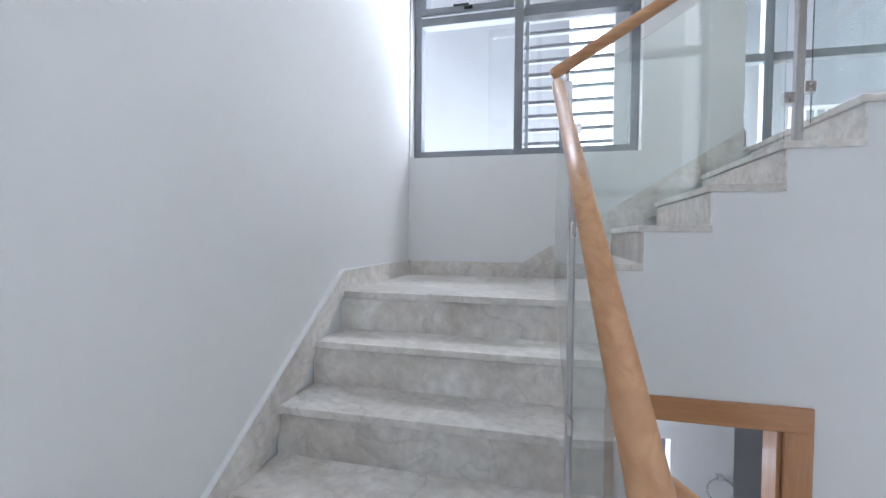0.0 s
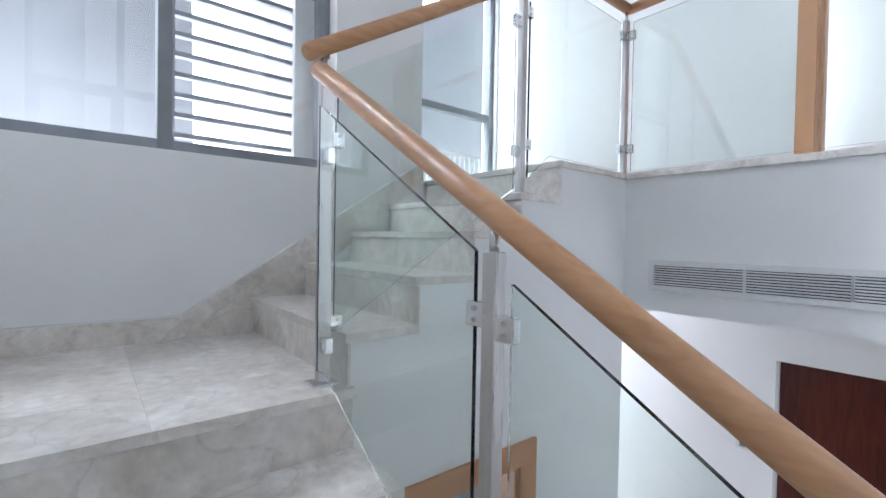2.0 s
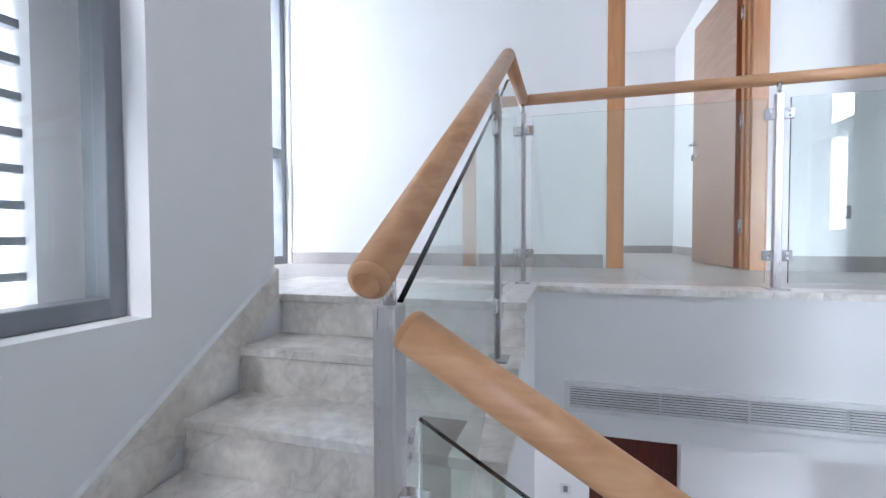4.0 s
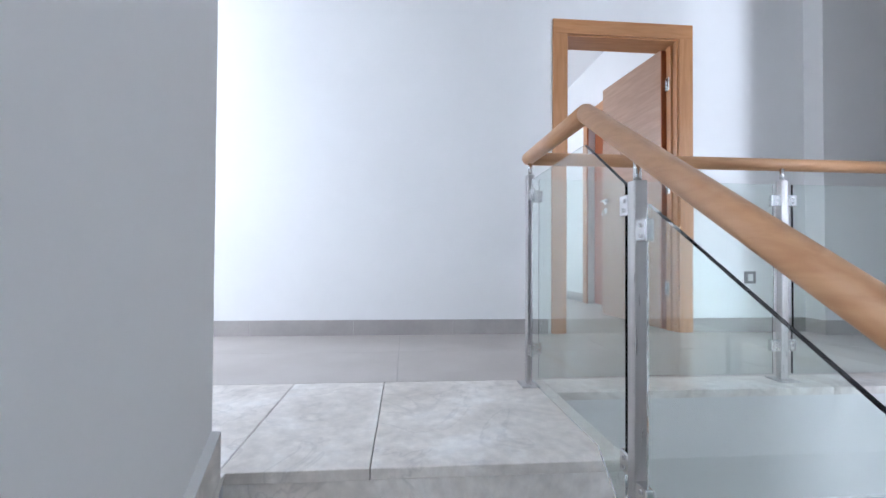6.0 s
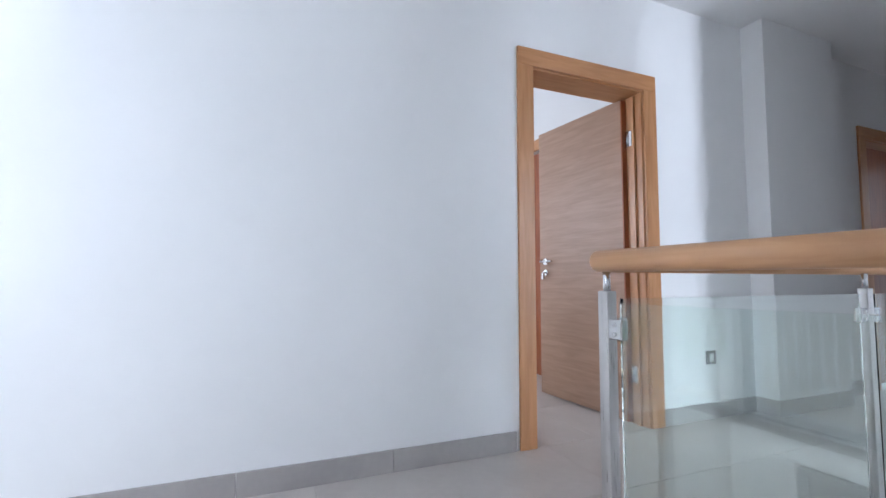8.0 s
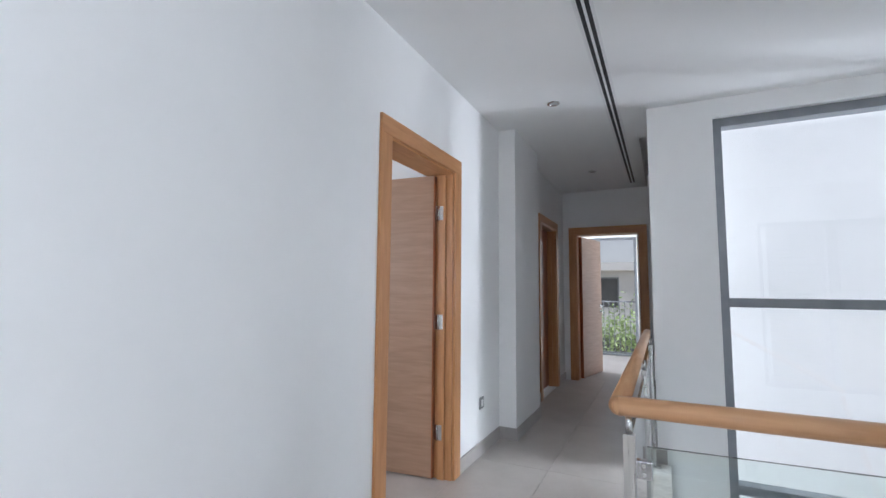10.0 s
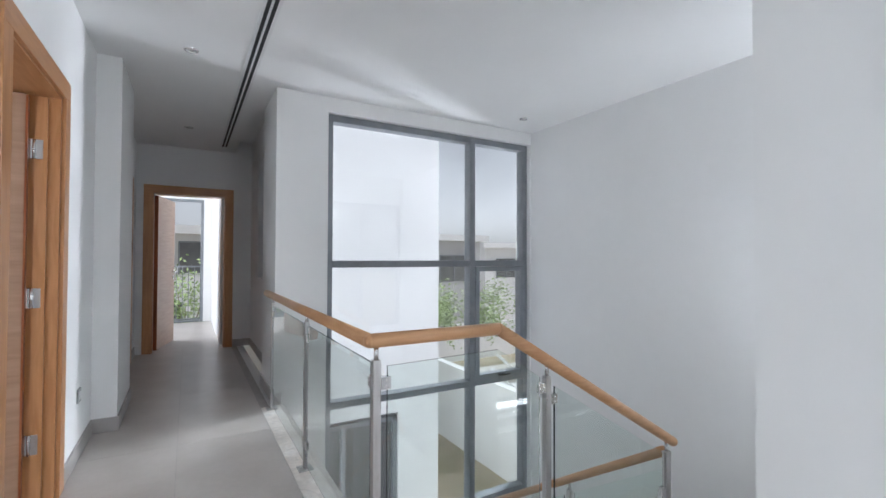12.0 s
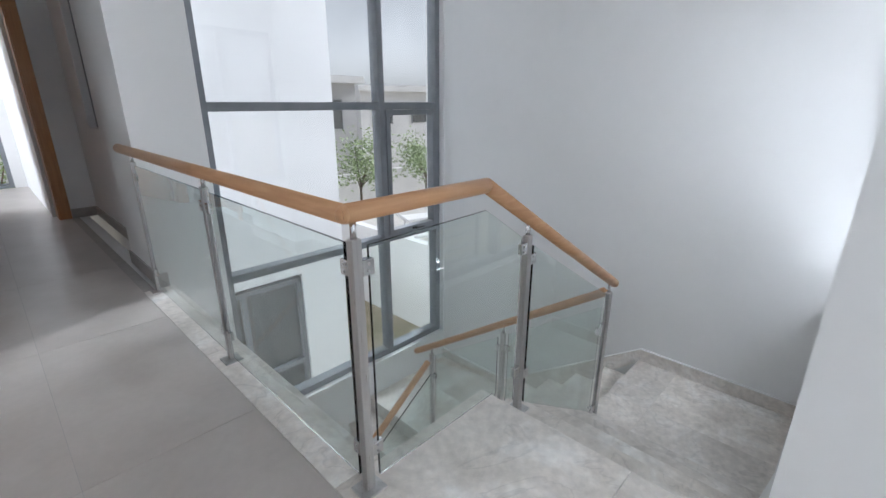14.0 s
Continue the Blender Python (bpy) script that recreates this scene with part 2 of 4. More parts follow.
def prism(bm, outline, axis, lo, hi):
    """Extrudes an outline of 2D points along an axis; the points are the other two coordinates in order."""
    def at(p, d):
        return {0: (d, p[0], p[1]), 1: (p[0], d, p[1]), 2: (p[0], p[1], d)}[axis]
    a = [bm.verts.new(at(p, lo)) for p in outline]
    b = [bm.verts.new(at(p, hi)) for p in outline]
    k = len(outline)
    for i in range(k):
        bm.faces.new((a[i], a[(i + 1) % k], b[(i + 1) % k], b[i]))
    bm.faces.new(a[::-1])
    bm.faces.new(b)


def mesh_of(name, bm, material):
    bmesh.ops.recalc_face_normals(bm, faces=bm.faces)
    me = bpy.data.meshes.new(name)
    bm.to_mesh(me)
    bm.free()
    me.materials.append(material)
    return me


def part(name, bm, material, parent=None, label=""):
    ob = new(name, mesh_of(name, bm, material))
    if parent is not None:
        ob.parent = parent
    if label:
        ob["label"] = label
    return ob


def boxpart(name, dims, material, parent=None, label="", bevel=0.0):
    bm = bmesh.new()
    box(bm, *dims, bevel=bevel)
    return part(name, bm, material, parent, label)


def thing(name, label, category, group="", kind=""):
    return tagged(new(name), label, category, group, kind)


def structure(name, bm, material, label, category):
    ob = part(name, bm, material)
    return tagged(ob, label, category, kind="structure")


def wall(name, dims_list, label, material=None):
    bm = bmesh.new()
    for d in dims_list:
        box(bm, *d)
    return structure(name, bm, material or PAINT, label, "wall")


def no_shadow(ob):
    ob.visible_shadow = False
    return ob


# ---- plan ----
R = 0.1655           # riser of the upper flight
T = 0.2585           # tread of the upper flight
R1 = 0.186           # riser of the lower flights
T1 = 0.27            # tread of the lower flights
XE = 2.81            # east wall
YS = -1.045           # stair's south wall
YN = 2.286           # north window wall
YW = -0.02           # face of the wall under the upper flight
XW = -1.20           # corridor's west wall
XF = 0.078           # slab edge beside the well
XEND = 0.69          # west end of the stair's south wall
YT = -2.25           # tall window wall
YEND = 5.124          # corridor's end wall
H = 2.678             # ceiling
ZL = -5 * R          # upper landing
ZM = ZL - 5 * R1         # lower landing
ZG = ZM - 9 * R1         # ground floor
X1 = 1.68            # open side of the lower flight
NOSE2 = [1.697 - T * k for k in range(5)]
NOSE1 = [0.012 + T1 * k for k in range(5)]
XS = -0.09           # west edge of the marble strip beside the well
SLAB = 0.708         # depth of the slab and bulkhead

# walls
wall("wall_east", [(XE, YS - 0.25, ZG, XE + 0.25, YN + 0.25, H)], "plain white painted wall beside the stairs")
wall("wall_west", [(XW - 0.2, YT - 0.25, 0, XW, 0.49, H), (XW - 0.2, 1.325, 0, XW, 3.756, H), (XW - 0.2, 4.586, 0, XW, YEND, H),
                   (XW - 0.2, 0.49, 2.075, XW, 1.325, H), (XW - 0.2, 3.756, 2.07, XW, 4.586, H)], "white painted corridor wall with door openings")
wall("pilaster", [(XW, 2.27, 0, -1.05, 3.07, H)], "white painted pilaster on the corridor wall")
SWX0, SWX1, SWZ0, SWZ1 = 1.262, 2.80, 0.005, 2.20
BWX0, BWX1, BWZ0, BWZ1 = 1.05, 1.30, -2.50, -1.83
wall("wall_south", [(XEND, YS - 0.25, ZG, BWX0, YS, SWZ0), (BWX1, YS - 0.25, ZG, XE, YS, SWZ0), (BWX0, YS - 0.25, ZG, BWX1, YS, BWZ0), (BWX0, YS - 0.25, BWZ1, BWX1, YS, SWZ0), (XEND, YS - 0.25, SWZ1, XE, YS, H), (XEND, YS - 0.25, SWZ0, SWX0, YS, SWZ1),
                    (SWX1, YS - 0.25, SWZ0, XE, YS, SWZ1)], "white painted wall with the stair window")
wall("wall_shaft", [(XEND, YT - 0.2, 0, 1.40, YS - 0.25, H)], "white painted wall beside the upper hall")
TWX0, TWX1 = -1.17, 0.60
wall("wall_tall_window", [(XW, YT - 0.2, 0, TWX0, YT, H), (TWX1, YT - 0.2, 0, XEND, YT, H), (TWX0, YT - 0.2, 2.45, TWX1, YT, H)], "white painted end wall round the tall window")
NWX0, NWX1, NWZ0, NWZ1 = 0.455, 2.79, -1.41, 2.54
XC = 0.015
wall("wall_north", [(XC, YN, ZG, NWX0, YN + 0.25, H), (NWX1, YN, ZG, XE, YN + 0.25, H), (NWX0, YN, ZG, NWX1, YN + 0.25, NWZ0), (NWX0, YN, NWZ1, NWX1, YN + 0.25, H),
                    (XC, YN + 0.25, ZG, 0.33, 3.0, H)], "white painted wall round the tall stair window")
XA = 0.15
wall("wall_alcove", [(XA, 3.0, 0, XA + 0.18, 4.0, H), (XA, 4.45, 0, XA + 0.18, YEND, H), (XA, 4.0, 0, XA + 0.18, 4.45, 0.97), (XA, 4.0, 2.5, XA + 0.18, 4.45, H), (XA, 3.0, H, XA + 0.1, YEND, H + 0.16)], "white painted corridor wall with a narrow window")
wall("wall_end", [(XW - 0.2, YEND, 0, -1.03, YEND + 0.2, H), (-0.17, YEND, 0, XA + 0.2, YEND + 0.2, H), (-1.03, YEND, 2.07, -0.17, YEND + 0.2, H)], "white painted wall at the corridor's end")

# ceilings
bm = bmesh.new()
box(bm, XW - 0.2, YT - 0.25, H, XE + 0.25, 3.0, H + 0.2)
box(bm, XW - 0.2, 3.0, H, -0.07, YEND + 0.2, H + 0.2)
box(bm, XA + 0.1, 3.0, H, 0.5, YEND + 0.2, H + 0.2)
box(bm, -0.07, 3.0, H + 0.16, XA + 0.1, YEND + 0.2, H + 0.2)
box(bm, -0.07, YEND, H, XA + 0.1, YEND + 0.2, H + 0.16)
structure("ceiling", bm, CEIL, "flat white painted ceiling", "ceiling")

# slab of the upper floor, with its deep edge beside the well
bm = bmesh.new()
box(bm, XW - 0.2, YT - 0.2, -SLAB, XF, YEND + 0.2, -0.03)
box(bm, XF, YT - 0.2, -SLAB, XEND, YS, -0.03)
structure("upper_slab", bm, PAINT, "white painted slab edge and soffit beside the well", "slab")

# lower storey, closed round
wall("wall_lower_west", [(-1.55, -2.5, ZG, -1.35, 0.30, -SLAB), (-1.55, 0.95, ZG, -1.35, 5.3, -SLAB), (-1.55, 0.30, -1.15, -1.35, 0.95, -SLAB)], "white painted lower wall under the corridor")
wall("wall_lower_south", [(-1.55, -2.7, ZG, XEND, -2.5, -SLAB)], "plain white lower wall")
# The opening is never in view; it is added to let light in.
wall("wall_lower_north", [(-1.35, 4.6, ZG, -1.1, 4.8, -SLAB), (-0.2, 4.6, ZG, 0.33, 4.8, -SLAB), (-1.1, 4.6, -1.2, -0.2, 4.8, -SLAB), (0.15, 3.0, ZG, 0.33, 4.6, -SLAB)], "plain white lower wall with an unseen opening added for light")
bm = bmesh.new()
box(bm, -1.6, -2.7, ZG - 0.15, XE + 0.25, 4.8, ZG)
structure("floor_lower", bm, TILE, "grey tiled floor of the lower storey", "floor")

# wall under the upper flight, with the washroom door's opening
tops = []
for k in range(5):
    x1 = NOSE2[k] - 0.02
    x0 = NOSE2[k + 1] - 0.02 if k < 4 else XF
    tops.append((x0, x1, ZL + R * (k + 1) - 0.03))
DX0, DX1, DZ = 0.884, 1.455, -1.315
saw = []
for x0, x1, z in tops:
    saw += [(x1, z), (x0, z)]
xr = NOSE2[0] - 0.02
bm = bmesh.new()
prism(bm, [(XF, ZG), (DX0, ZG), (DX0, DZ), (DX1, DZ), (DX1, ZG), (xr, ZG)] + saw, 1, YW - 0.12, YW)
structure("wall_under_stairs", bm, PAINT, "white painted wall and stringer under the stairs", "wall")
bm = bmesh.new()
prism(bm, [(XF, -SLAB), (xr, ZL - 0.25)] + saw, 1, YS, YW - 0.12)
structure("stair_soffit", bm, PAINT, "white plastered underside of the upper flight", "stairs")
wall("wall_washroom", [(XF - 0.1, -1.3, ZG, XF, YW - 0.12, -SLAB), (1.75, -1.3, ZG, 1.85, YW - 0.12, ZL - 0.25), (XF, -1.3, ZG, XEND, -1.2, -SLAB)], "grey painted washroom wall", RENDERG)

# landings and lower flight bodies
bm = bmesh.new()
box(bm, NOSE2[0] - 0.02, YS, ZL - 0.25, XE, NOSE1[0] - 0.02, ZL - 0.03)
for k in range(1, 5):
    z = ZL - R1 * k - 0.03
    box(bm, X1 + 0.01, NOSE1[k - 1] - 0.02, z - 0.36, XE, NOSE1[k] - 0.02, z)
box(bm, X1 + 0.01, NOSE1[4] - 0.02, ZM - 0.25, XE, YN, ZM - 0.03)
for j in range(1, 9):
    z = ZM - R1 * j - 0.03
    box(bm, X1 - T1 * j + 0.02, 1.34, z - 0.36, X1 - T1 * (j - 1) + 0.02, YN, z)
structure("stair_body", bm, PAINT, "white plastered body of the turning stair", "stairs")


# ---- stairs: marble treads, risers and skirting ----
def tread(parent, x0, y0, x1, y1, z, edge=0.003):
    bm = bmesh.new()
    box(bm, x0, y0, z - 0.03, x1, y1, z, bevel=edge)
    return part("tread", bm, MARBLE, parent)


def riser(parent, x0, y0, z0, x1, y1, z1):
    bm = bmesh.new()
    box(bm, x0, y0, z0, x1, y1, z1)
    return part("riser", bm, MARBLE, parent)


upper = thing("upper_flight", "beige-grey marble stair flight up to the hall", "stairs", kind="structure")
for k in range(5):
    z = ZL + R * (k + 1)
    if k < 4:
        tread(upper, NOSE2[k + 1] - 0.02, YS + 0.012, NOSE2[k], YW + 0.012, z)
    else:
        tread(upper, XS, -0.68, NOSE2[k], YW + 0.012, z)
        tread(upper, XS, YS + 0.002, NOSE2[k], -0.682, z)
        tread(upper, XS, -1.40, XEND - 0.012, YS, z)
    riser(upper, NOSE2[k] - 0.02, YS + 0.012, z - R, NOSE2[k] - 0.011, YW + 0.006, z - 0.034)
lower = thing("lower_flight", "beige-grey marble stair flight between the landings", "stairs", kind="structure")
tread(lower, X1 - 0.012, -0.28, 2.2015, NOSE1[0], ZL, 0.0008)
tread(lower, 2.202, -0.28, XE - 0.012, NOSE1[0], ZL, 0.0008)
tread(lower, NOSE2[0] - 0.02, YS + 0.012, 2.2015, -0.2805, ZL, 0.0008)
tread(lower, 2.202, YS + 0.012, XE - 0.012, -0.2805, ZL, 0.0008)
for k in range(1, 5):
    tread(lower, X1 - 0.012, NOSE1[k - 1] - 0.02, XE - 0.012, NOSE1[k], ZL - R1 * k)
for k in range(5):
    z = ZL - R1 * k
    riser(lower, X1 - 0.004, NOSE1[k] - 0.02, z - R1, XE - 0.012, NOSE1[k] - 0.011, z - 0.034)
bottom = thing("bottom_flight", "beige-grey marble stair flight down to the lower floor", "stairs", kind="structure")
tread(bottom, X1 - 0.02, NOSE1[4] - 0.02, 2.28, YN - 0.012, ZM)
tread(bottom, 2.282, NOSE1[4] - 0.02, XE - 0.012, YN - 0.012, ZM)
for j in range(1, 9):
    tread(bottom, X1 - T1 * j - 0.02, 1.328, X1 - T1 * (j - 1) + 0.02, YN - 0.012, ZM - R1 * j)
for j in range(9):
    z = ZM - R1 * j
    riser(bottom, X1 - T1 * j - 0.004, 1.336, z - R1, X1 - T1 * j + 0.015, YN - 0.012, z - 0.03)

SK = 0.10
S = R / T
S1 = R1 / T1
bm = bmesh.new()
kx = 1.994
prism(bm, [(XE, ZL), (XE, ZL + SK), (kx, ZL + SK), (XEND + 0.004, ZL + SK + S * (kx - XEND)), (XEND + 0.004, 0.0), (NOSE2[4], 0.0), (NOSE2[0] + 0.02, ZL)], 1, YS, YS + 0.022)
structure("baseboard_south", bm, MARBLE, "sloping marble skirting along the upper flight", "baseboard")
bm = bmesh.new()
y2 = NOSE1[0] + (ZL - ZM) / S1
prism(bm, [(YS + 0.012, ZL), (YS + 0.012, ZL + SK), (NOSE1[0], ZL + SK), (y2, ZM + SK), (YN, ZM + SK), (YN, ZM), (NOSE1[4], ZM), (NOSE1[0] - 0.02, ZL)], 0, XE - 0.022, XE)
structure("baseboard_east", bm, MARBLE, "sloping marble skirting along the lower flight", "baseboard")

bm = bmesh.new()
D = 0.022
c = 0.005
prism(bm, [(XE, ZL + SK), (XE, ZL + SK + c), (kx, ZL + SK + c), (XEND + 0.004, ZL + SK + c + S * (kx - XEND)), (XEND + 0.004, ZL + SK + S * (kx - XEND)), (kx, ZL + SK)], 1, YS, YS + D)
structure("trim_south", bm, PAINT, "white painted top edge of the marble skirting", "trim")
bm = bmesh.new()
prism(bm, [(YS + D, ZL + SK), (YS + D, ZL + SK + c), (NOSE1[0], ZL + SK + c), (y2, ZM + SK + c), (YN, ZM + SK + c), (YN, ZM + SK), (y2, ZM + SK), (NOSE1[0], ZL + SK)], 0, XE - D, XE)
structure("trim_east", bm, PAINT, "white painted top edge of the marble skirting", "trim")

# skirting tiles upstairs
SKH = 0.10


def skirting(name, runs):
    """Skirting of 0.6 m tile pieces with hairline joints."""
    board = thing(name, "grey porcelain tile skirting", "baseboard", kind="structure")
    for x0, y0, x1, y1 in runs:
        along = 0 if x1 - x0 > y1 - y0 else 1
        lo, hi = ((x0, x1), (y0, y1))[along]
        n = max(1, round((hi - lo) / 0.6))
        for i in range(n):
            a, b = lo + (hi - lo) * i / n + 0.001, lo + (hi - lo) * (i + 1) / n - 0.001
            d = (a, y0, 0.0, b, y1, SKH) if along == 0 else (x0, a, 0.0, x1, b, SKH)
            boxpart("skirting_tile", d, SKIRT, board)
    return board


skirting("baseboard_west", [(XW, YT, XW + 0.012, 0.38), (XW, 1.413, XW + 0.012, 2.258), (XW, 2.258, -1.038, 2.27), (-1.05, 2.27, -1.038, 3.082), (XW, 3.07, -1.05, 3.082),
                            (XW, 3.082, XW + 0.012, 3.668), (XW, 4.674, XW + 0.012, YEND)])
skirting("baseboard_corner", [(XC - 0.012, YN - 0.012, XC, 3.012), (XC, YN - 0.012, XF, YN), (XA - 0.012, 3.012, XA, YEND), (-0.08, YEND - 0.012, XA - 0.012, YEND)])
skirting("baseboard_shaft", [(XEND - 0.012, YT, XEND, YS + 0.012)])

# ---- railing ----
RR = 0.027


def rail_piece(parent, a, b, material, cap=True):
    """A round wooden handrail between two points with rounded ends."""
    bm = bmesh.new()
    a, b = Vector(a), Vector(b)
    d = (b - a).normalized()
    tube(bm, a, b, RR, 24)
    if cap:
        for p, s in ((a, -1), (b, 1)):
            for i in range(6):
                r0, r1 = RR * (0.6 + 0.4 * math.cos(i * 0.26)), RR * (0.6 + 0.4 * math.cos((i + 1) * 0.26))
                tube(bm, p + d * s * RR * 0.4 * math.sin(i * 0.26), p + d * s * RR * 0.4 * math.sin((i + 1) * 0.26), r0, 24, r1)
    return part("handrail", bm, material, parent)


def rail_post(parent, x, y, z0, z1, clamps, flat=0, wide=0.016):
    """A square steel post on a plate with a pin to the handrail and glass clamps: (height, dx, dy)."""
    bm = bmesh.new()
    w, d = (wide, 0.015) if flat == 0 else (0.015, wide)
    box(bm, x - w, y - d, z0 + 0.008, x + w, y + d, z1 - 0.045, bevel=0.003)
    post = part("post", bm, STEEL, parent)
    bm = bmesh.new()
    box(bm, x - 0.045, y - 0.04, z0, x + 0.045, y + 0.04, z0 + 0.008, bevel=0.002)
    part("base_plate", bm, STEEL, post)
    bm = bmesh.new()
    tube(bm, (x, y, z1 - 0.05), (x, y, z1 + 0.004), 0.009, 12)
    part("pin", bm, CHROME, post)
    for h, dx, dy in clamps:
        bm = bmesh.new()
        cx, cy = x + dx * (w + 0.02), y + dy * (d + 0.02)
        ex, ey = (0.021, 0.013) if dx else (0.013, 0.021)
        box(bm, cx - ex, cy - ey, h - 0.024, cx + ex, cy + ey, h + 0.024, bevel=0.003)
        clamp = part("glass_clamp", bm, CHROME, post)
        for k in (-0.011, 0.011):
            for side in (-1, 1):
                bm = bmesh.new()
                if dx:
                    tube(bm, (cx, cy + side * 0.013, h + k), (cx, cy + side * 0.0155, h + k), 0.005, 8)
                else:
                    tube(bm, (cx + side * 0.013, cy, h + k), (cx + side * 0.0155, cy, h + k), 0.005, 8)
                part("screw", bm, STEEL, clamp)
    return post


def glass_panel(parent, outline, axis, c):
    bm = bmesh.new()
    prism(bm, outline, axis, c - 0.005, c + 0.005)
    return no_shadow(part("glass_panel", bm, GLASS, parent))


YR, XR = -0.09, -0.010
ZR = 0.931           # middle of the level handrail
KX = 0.556
ZE = 0.191           # middle of the sloping handrail's low end
XT = 1.80
S2 = (ZR - ZE) / (XT - KX)
gallery = thing("hall_railing", "glass railing with steel posts and round beech handrail along the hall", "railing")
rail_piece(gallery, (XR - 0.025, YR, ZR), (XR - 0.025, YN + 0.10, ZR), RAILWOOD_Y)
rail_post(gallery, XR, YR, 0, ZR - RR, [(0.77, 0, 1), (0.15, 0, 1), (0.77, 1, 0), (0.15, 1, 0)])
rail_post(gallery, XR, 1.02, 0, ZR - RR, [(0.77, 0, 1), (0.15, 0, 1), (0.77, 0, -1), (0.15, 0, -1)], 1)
rail_post(gallery, XR, 2.215, 0, ZR - RR, [(0.77, 0, -1), (0.15, 0, -1)], 1)
glass_panel(gallery, [(YR + 0.045, 0.03), (0.975, 0.03), (0.975, 0.84), (YR + 0.045, 0.84)], 0, XR)
glass_panel(gallery, [(1.065, 0.03), (2.17, 0.03), (2.17, 0.84), (1.065, 0.84)], 0, XR)
stair_rail = thing("upper_stair_railing", "glass railing with sloping beech handrail on the upper flight", "railing")
rail_piece(stair_rail, (XR - 0.025, YR, ZR), (KX, YR, ZR), RAILWOOD_X)
rail_piece(stair_rail, (KX, YR, ZR), (XT, YR, ZE), RAILWOOD_X)


def upline(x):
    return ZR - max(0.0, x - KX) * S2


rail_post(stair_rail, 0.838, YR, -R, upline(0.838) - RR, [(0.58, 1, 0), (0.02, 1, 0), (0.64, -1, 0), (0.06, -1, 0)])
rail_post(stair_rail, 1.738, YR, ZL, upline(1.745) - RR, [(-0.06, -1, 0), (-0.64, -1, 0), (-0.12, 0, 1), (-0.70, 0, 1)], 0, 0.023)
g = 0.10
glass_panel(stair_rail, [(0.035, 0.03), (NOSE2[4] - 0.02, 0.03), (0.793, -0.085), (0.793, upline(0.793) - g), (KX, ZR - g + 0.01), (0.035, ZR - g)], 1, YR)
glass_panel(stair_rail, [(0.885, -0.145), (1.70, -0.145 - (1.70 - 0.885) * S), (1.70, upline(1.70) - g), (0.885, upline(0.885) - g)], 1, YR)
XB = 1.74
ZB0, ZB1, YB0, YB1 = 0.128, -0.885, -0.045, 1.52
SB = (ZB0 - ZB1) / (YB1 - YB0)


def midline(y):
    return ZB0 - (y - YB0) * SB


mid_rail = thing("lower_stair_railing", "glass railing with sloping beech handrail on the lower flight", "railing")
rail_piece(mid_rail, (XB, YB0, ZB0), (XB, YB1, ZB1), RAILWOOD_Y)
rail_post(mid_rail, XB, 0.645, ZL - 3 * R1, midline(0.645) - RR, [(-0.53, 0, 1), (-0.51, 0, -1), (-1.05, 0, -1), (-1.10, 0, 1)], 1)
rail_post(mid_rail, XB, 1.345, ZM, midline(1.345) - RR, [(-1.05, 0, -1), (-1.6, 0, -1)], 1)
glass_panel(mid_rail, [(-0.035, ZL + 0.06), (0.012, ZL + 0.06), (0.60, ZL + 0.06 - 0.588 * S1), (0.60, midline(0.60) - g), (-0.035, midline(-0.035) - g)], 0, XB)
glass_panel(mid_rail, [(0.69, ZL + 0.06 - 0.678 * S1), (1.30, ZL + 0.06 - 1.10 * S1), (1.30, midline(1.30) - g), (0.69, midline(0.69) - g)], 0, XB)
for ob in mid_rail.children_recursive:
    for v in ob.data.vertices:
        v.co.x += 0.037 - 0.072 * v.co.y
low_rail = thing("bottom_stair_railing", "glass railing with steel posts and beech handrail on the bottom flight", "railing")
YB = 1.345
ZB1 = -0.86
rail_piece(low_rail, (XB - 0.11, YB, ZB1 - 0.05), (0.25, YB, ZB1 - 0.05 - 1.46 * S1), RAILWOOD_X)
rail_post(low_rail, 0.90, YB, ZM - 3 * R1, ZB1 - 0.05 - (1.71 - 0.90) * S1 - RR, [(-1.55, 1, 0), (-2.1, 1, 0), (-1.6, -1, 0)])
rail_post(low_rail, 0.28, YB, ZM - 6 * R1, ZB1 - 0.05 - (1.71 - 0.28) * S1 - RR, [(-2.0, 1, 0), (-2.5, 1, 0)])
for a, b in ((0.945, 1.69), (0.325, 0.855)):
    zt = lambda x: ZB1 - 0.05 - (1.71 - x) * S1 - g
    zb = lambda x: ZM + 0.06 - (X1 - x) * S
    glass_panel(low_rail, [(a, zb(a)), (b, zb(b)), (b, zt(b)), (a, zt(a))], 1, YB)


# ---- windows ----
def bar(name, dims, parent, label=""):
    return boxpart(name, dims, ALU, parent, label, bevel=0.004)


def pane(dims, parent):
    return no_shadow(boxpart("pane", dims, PANE, parent))


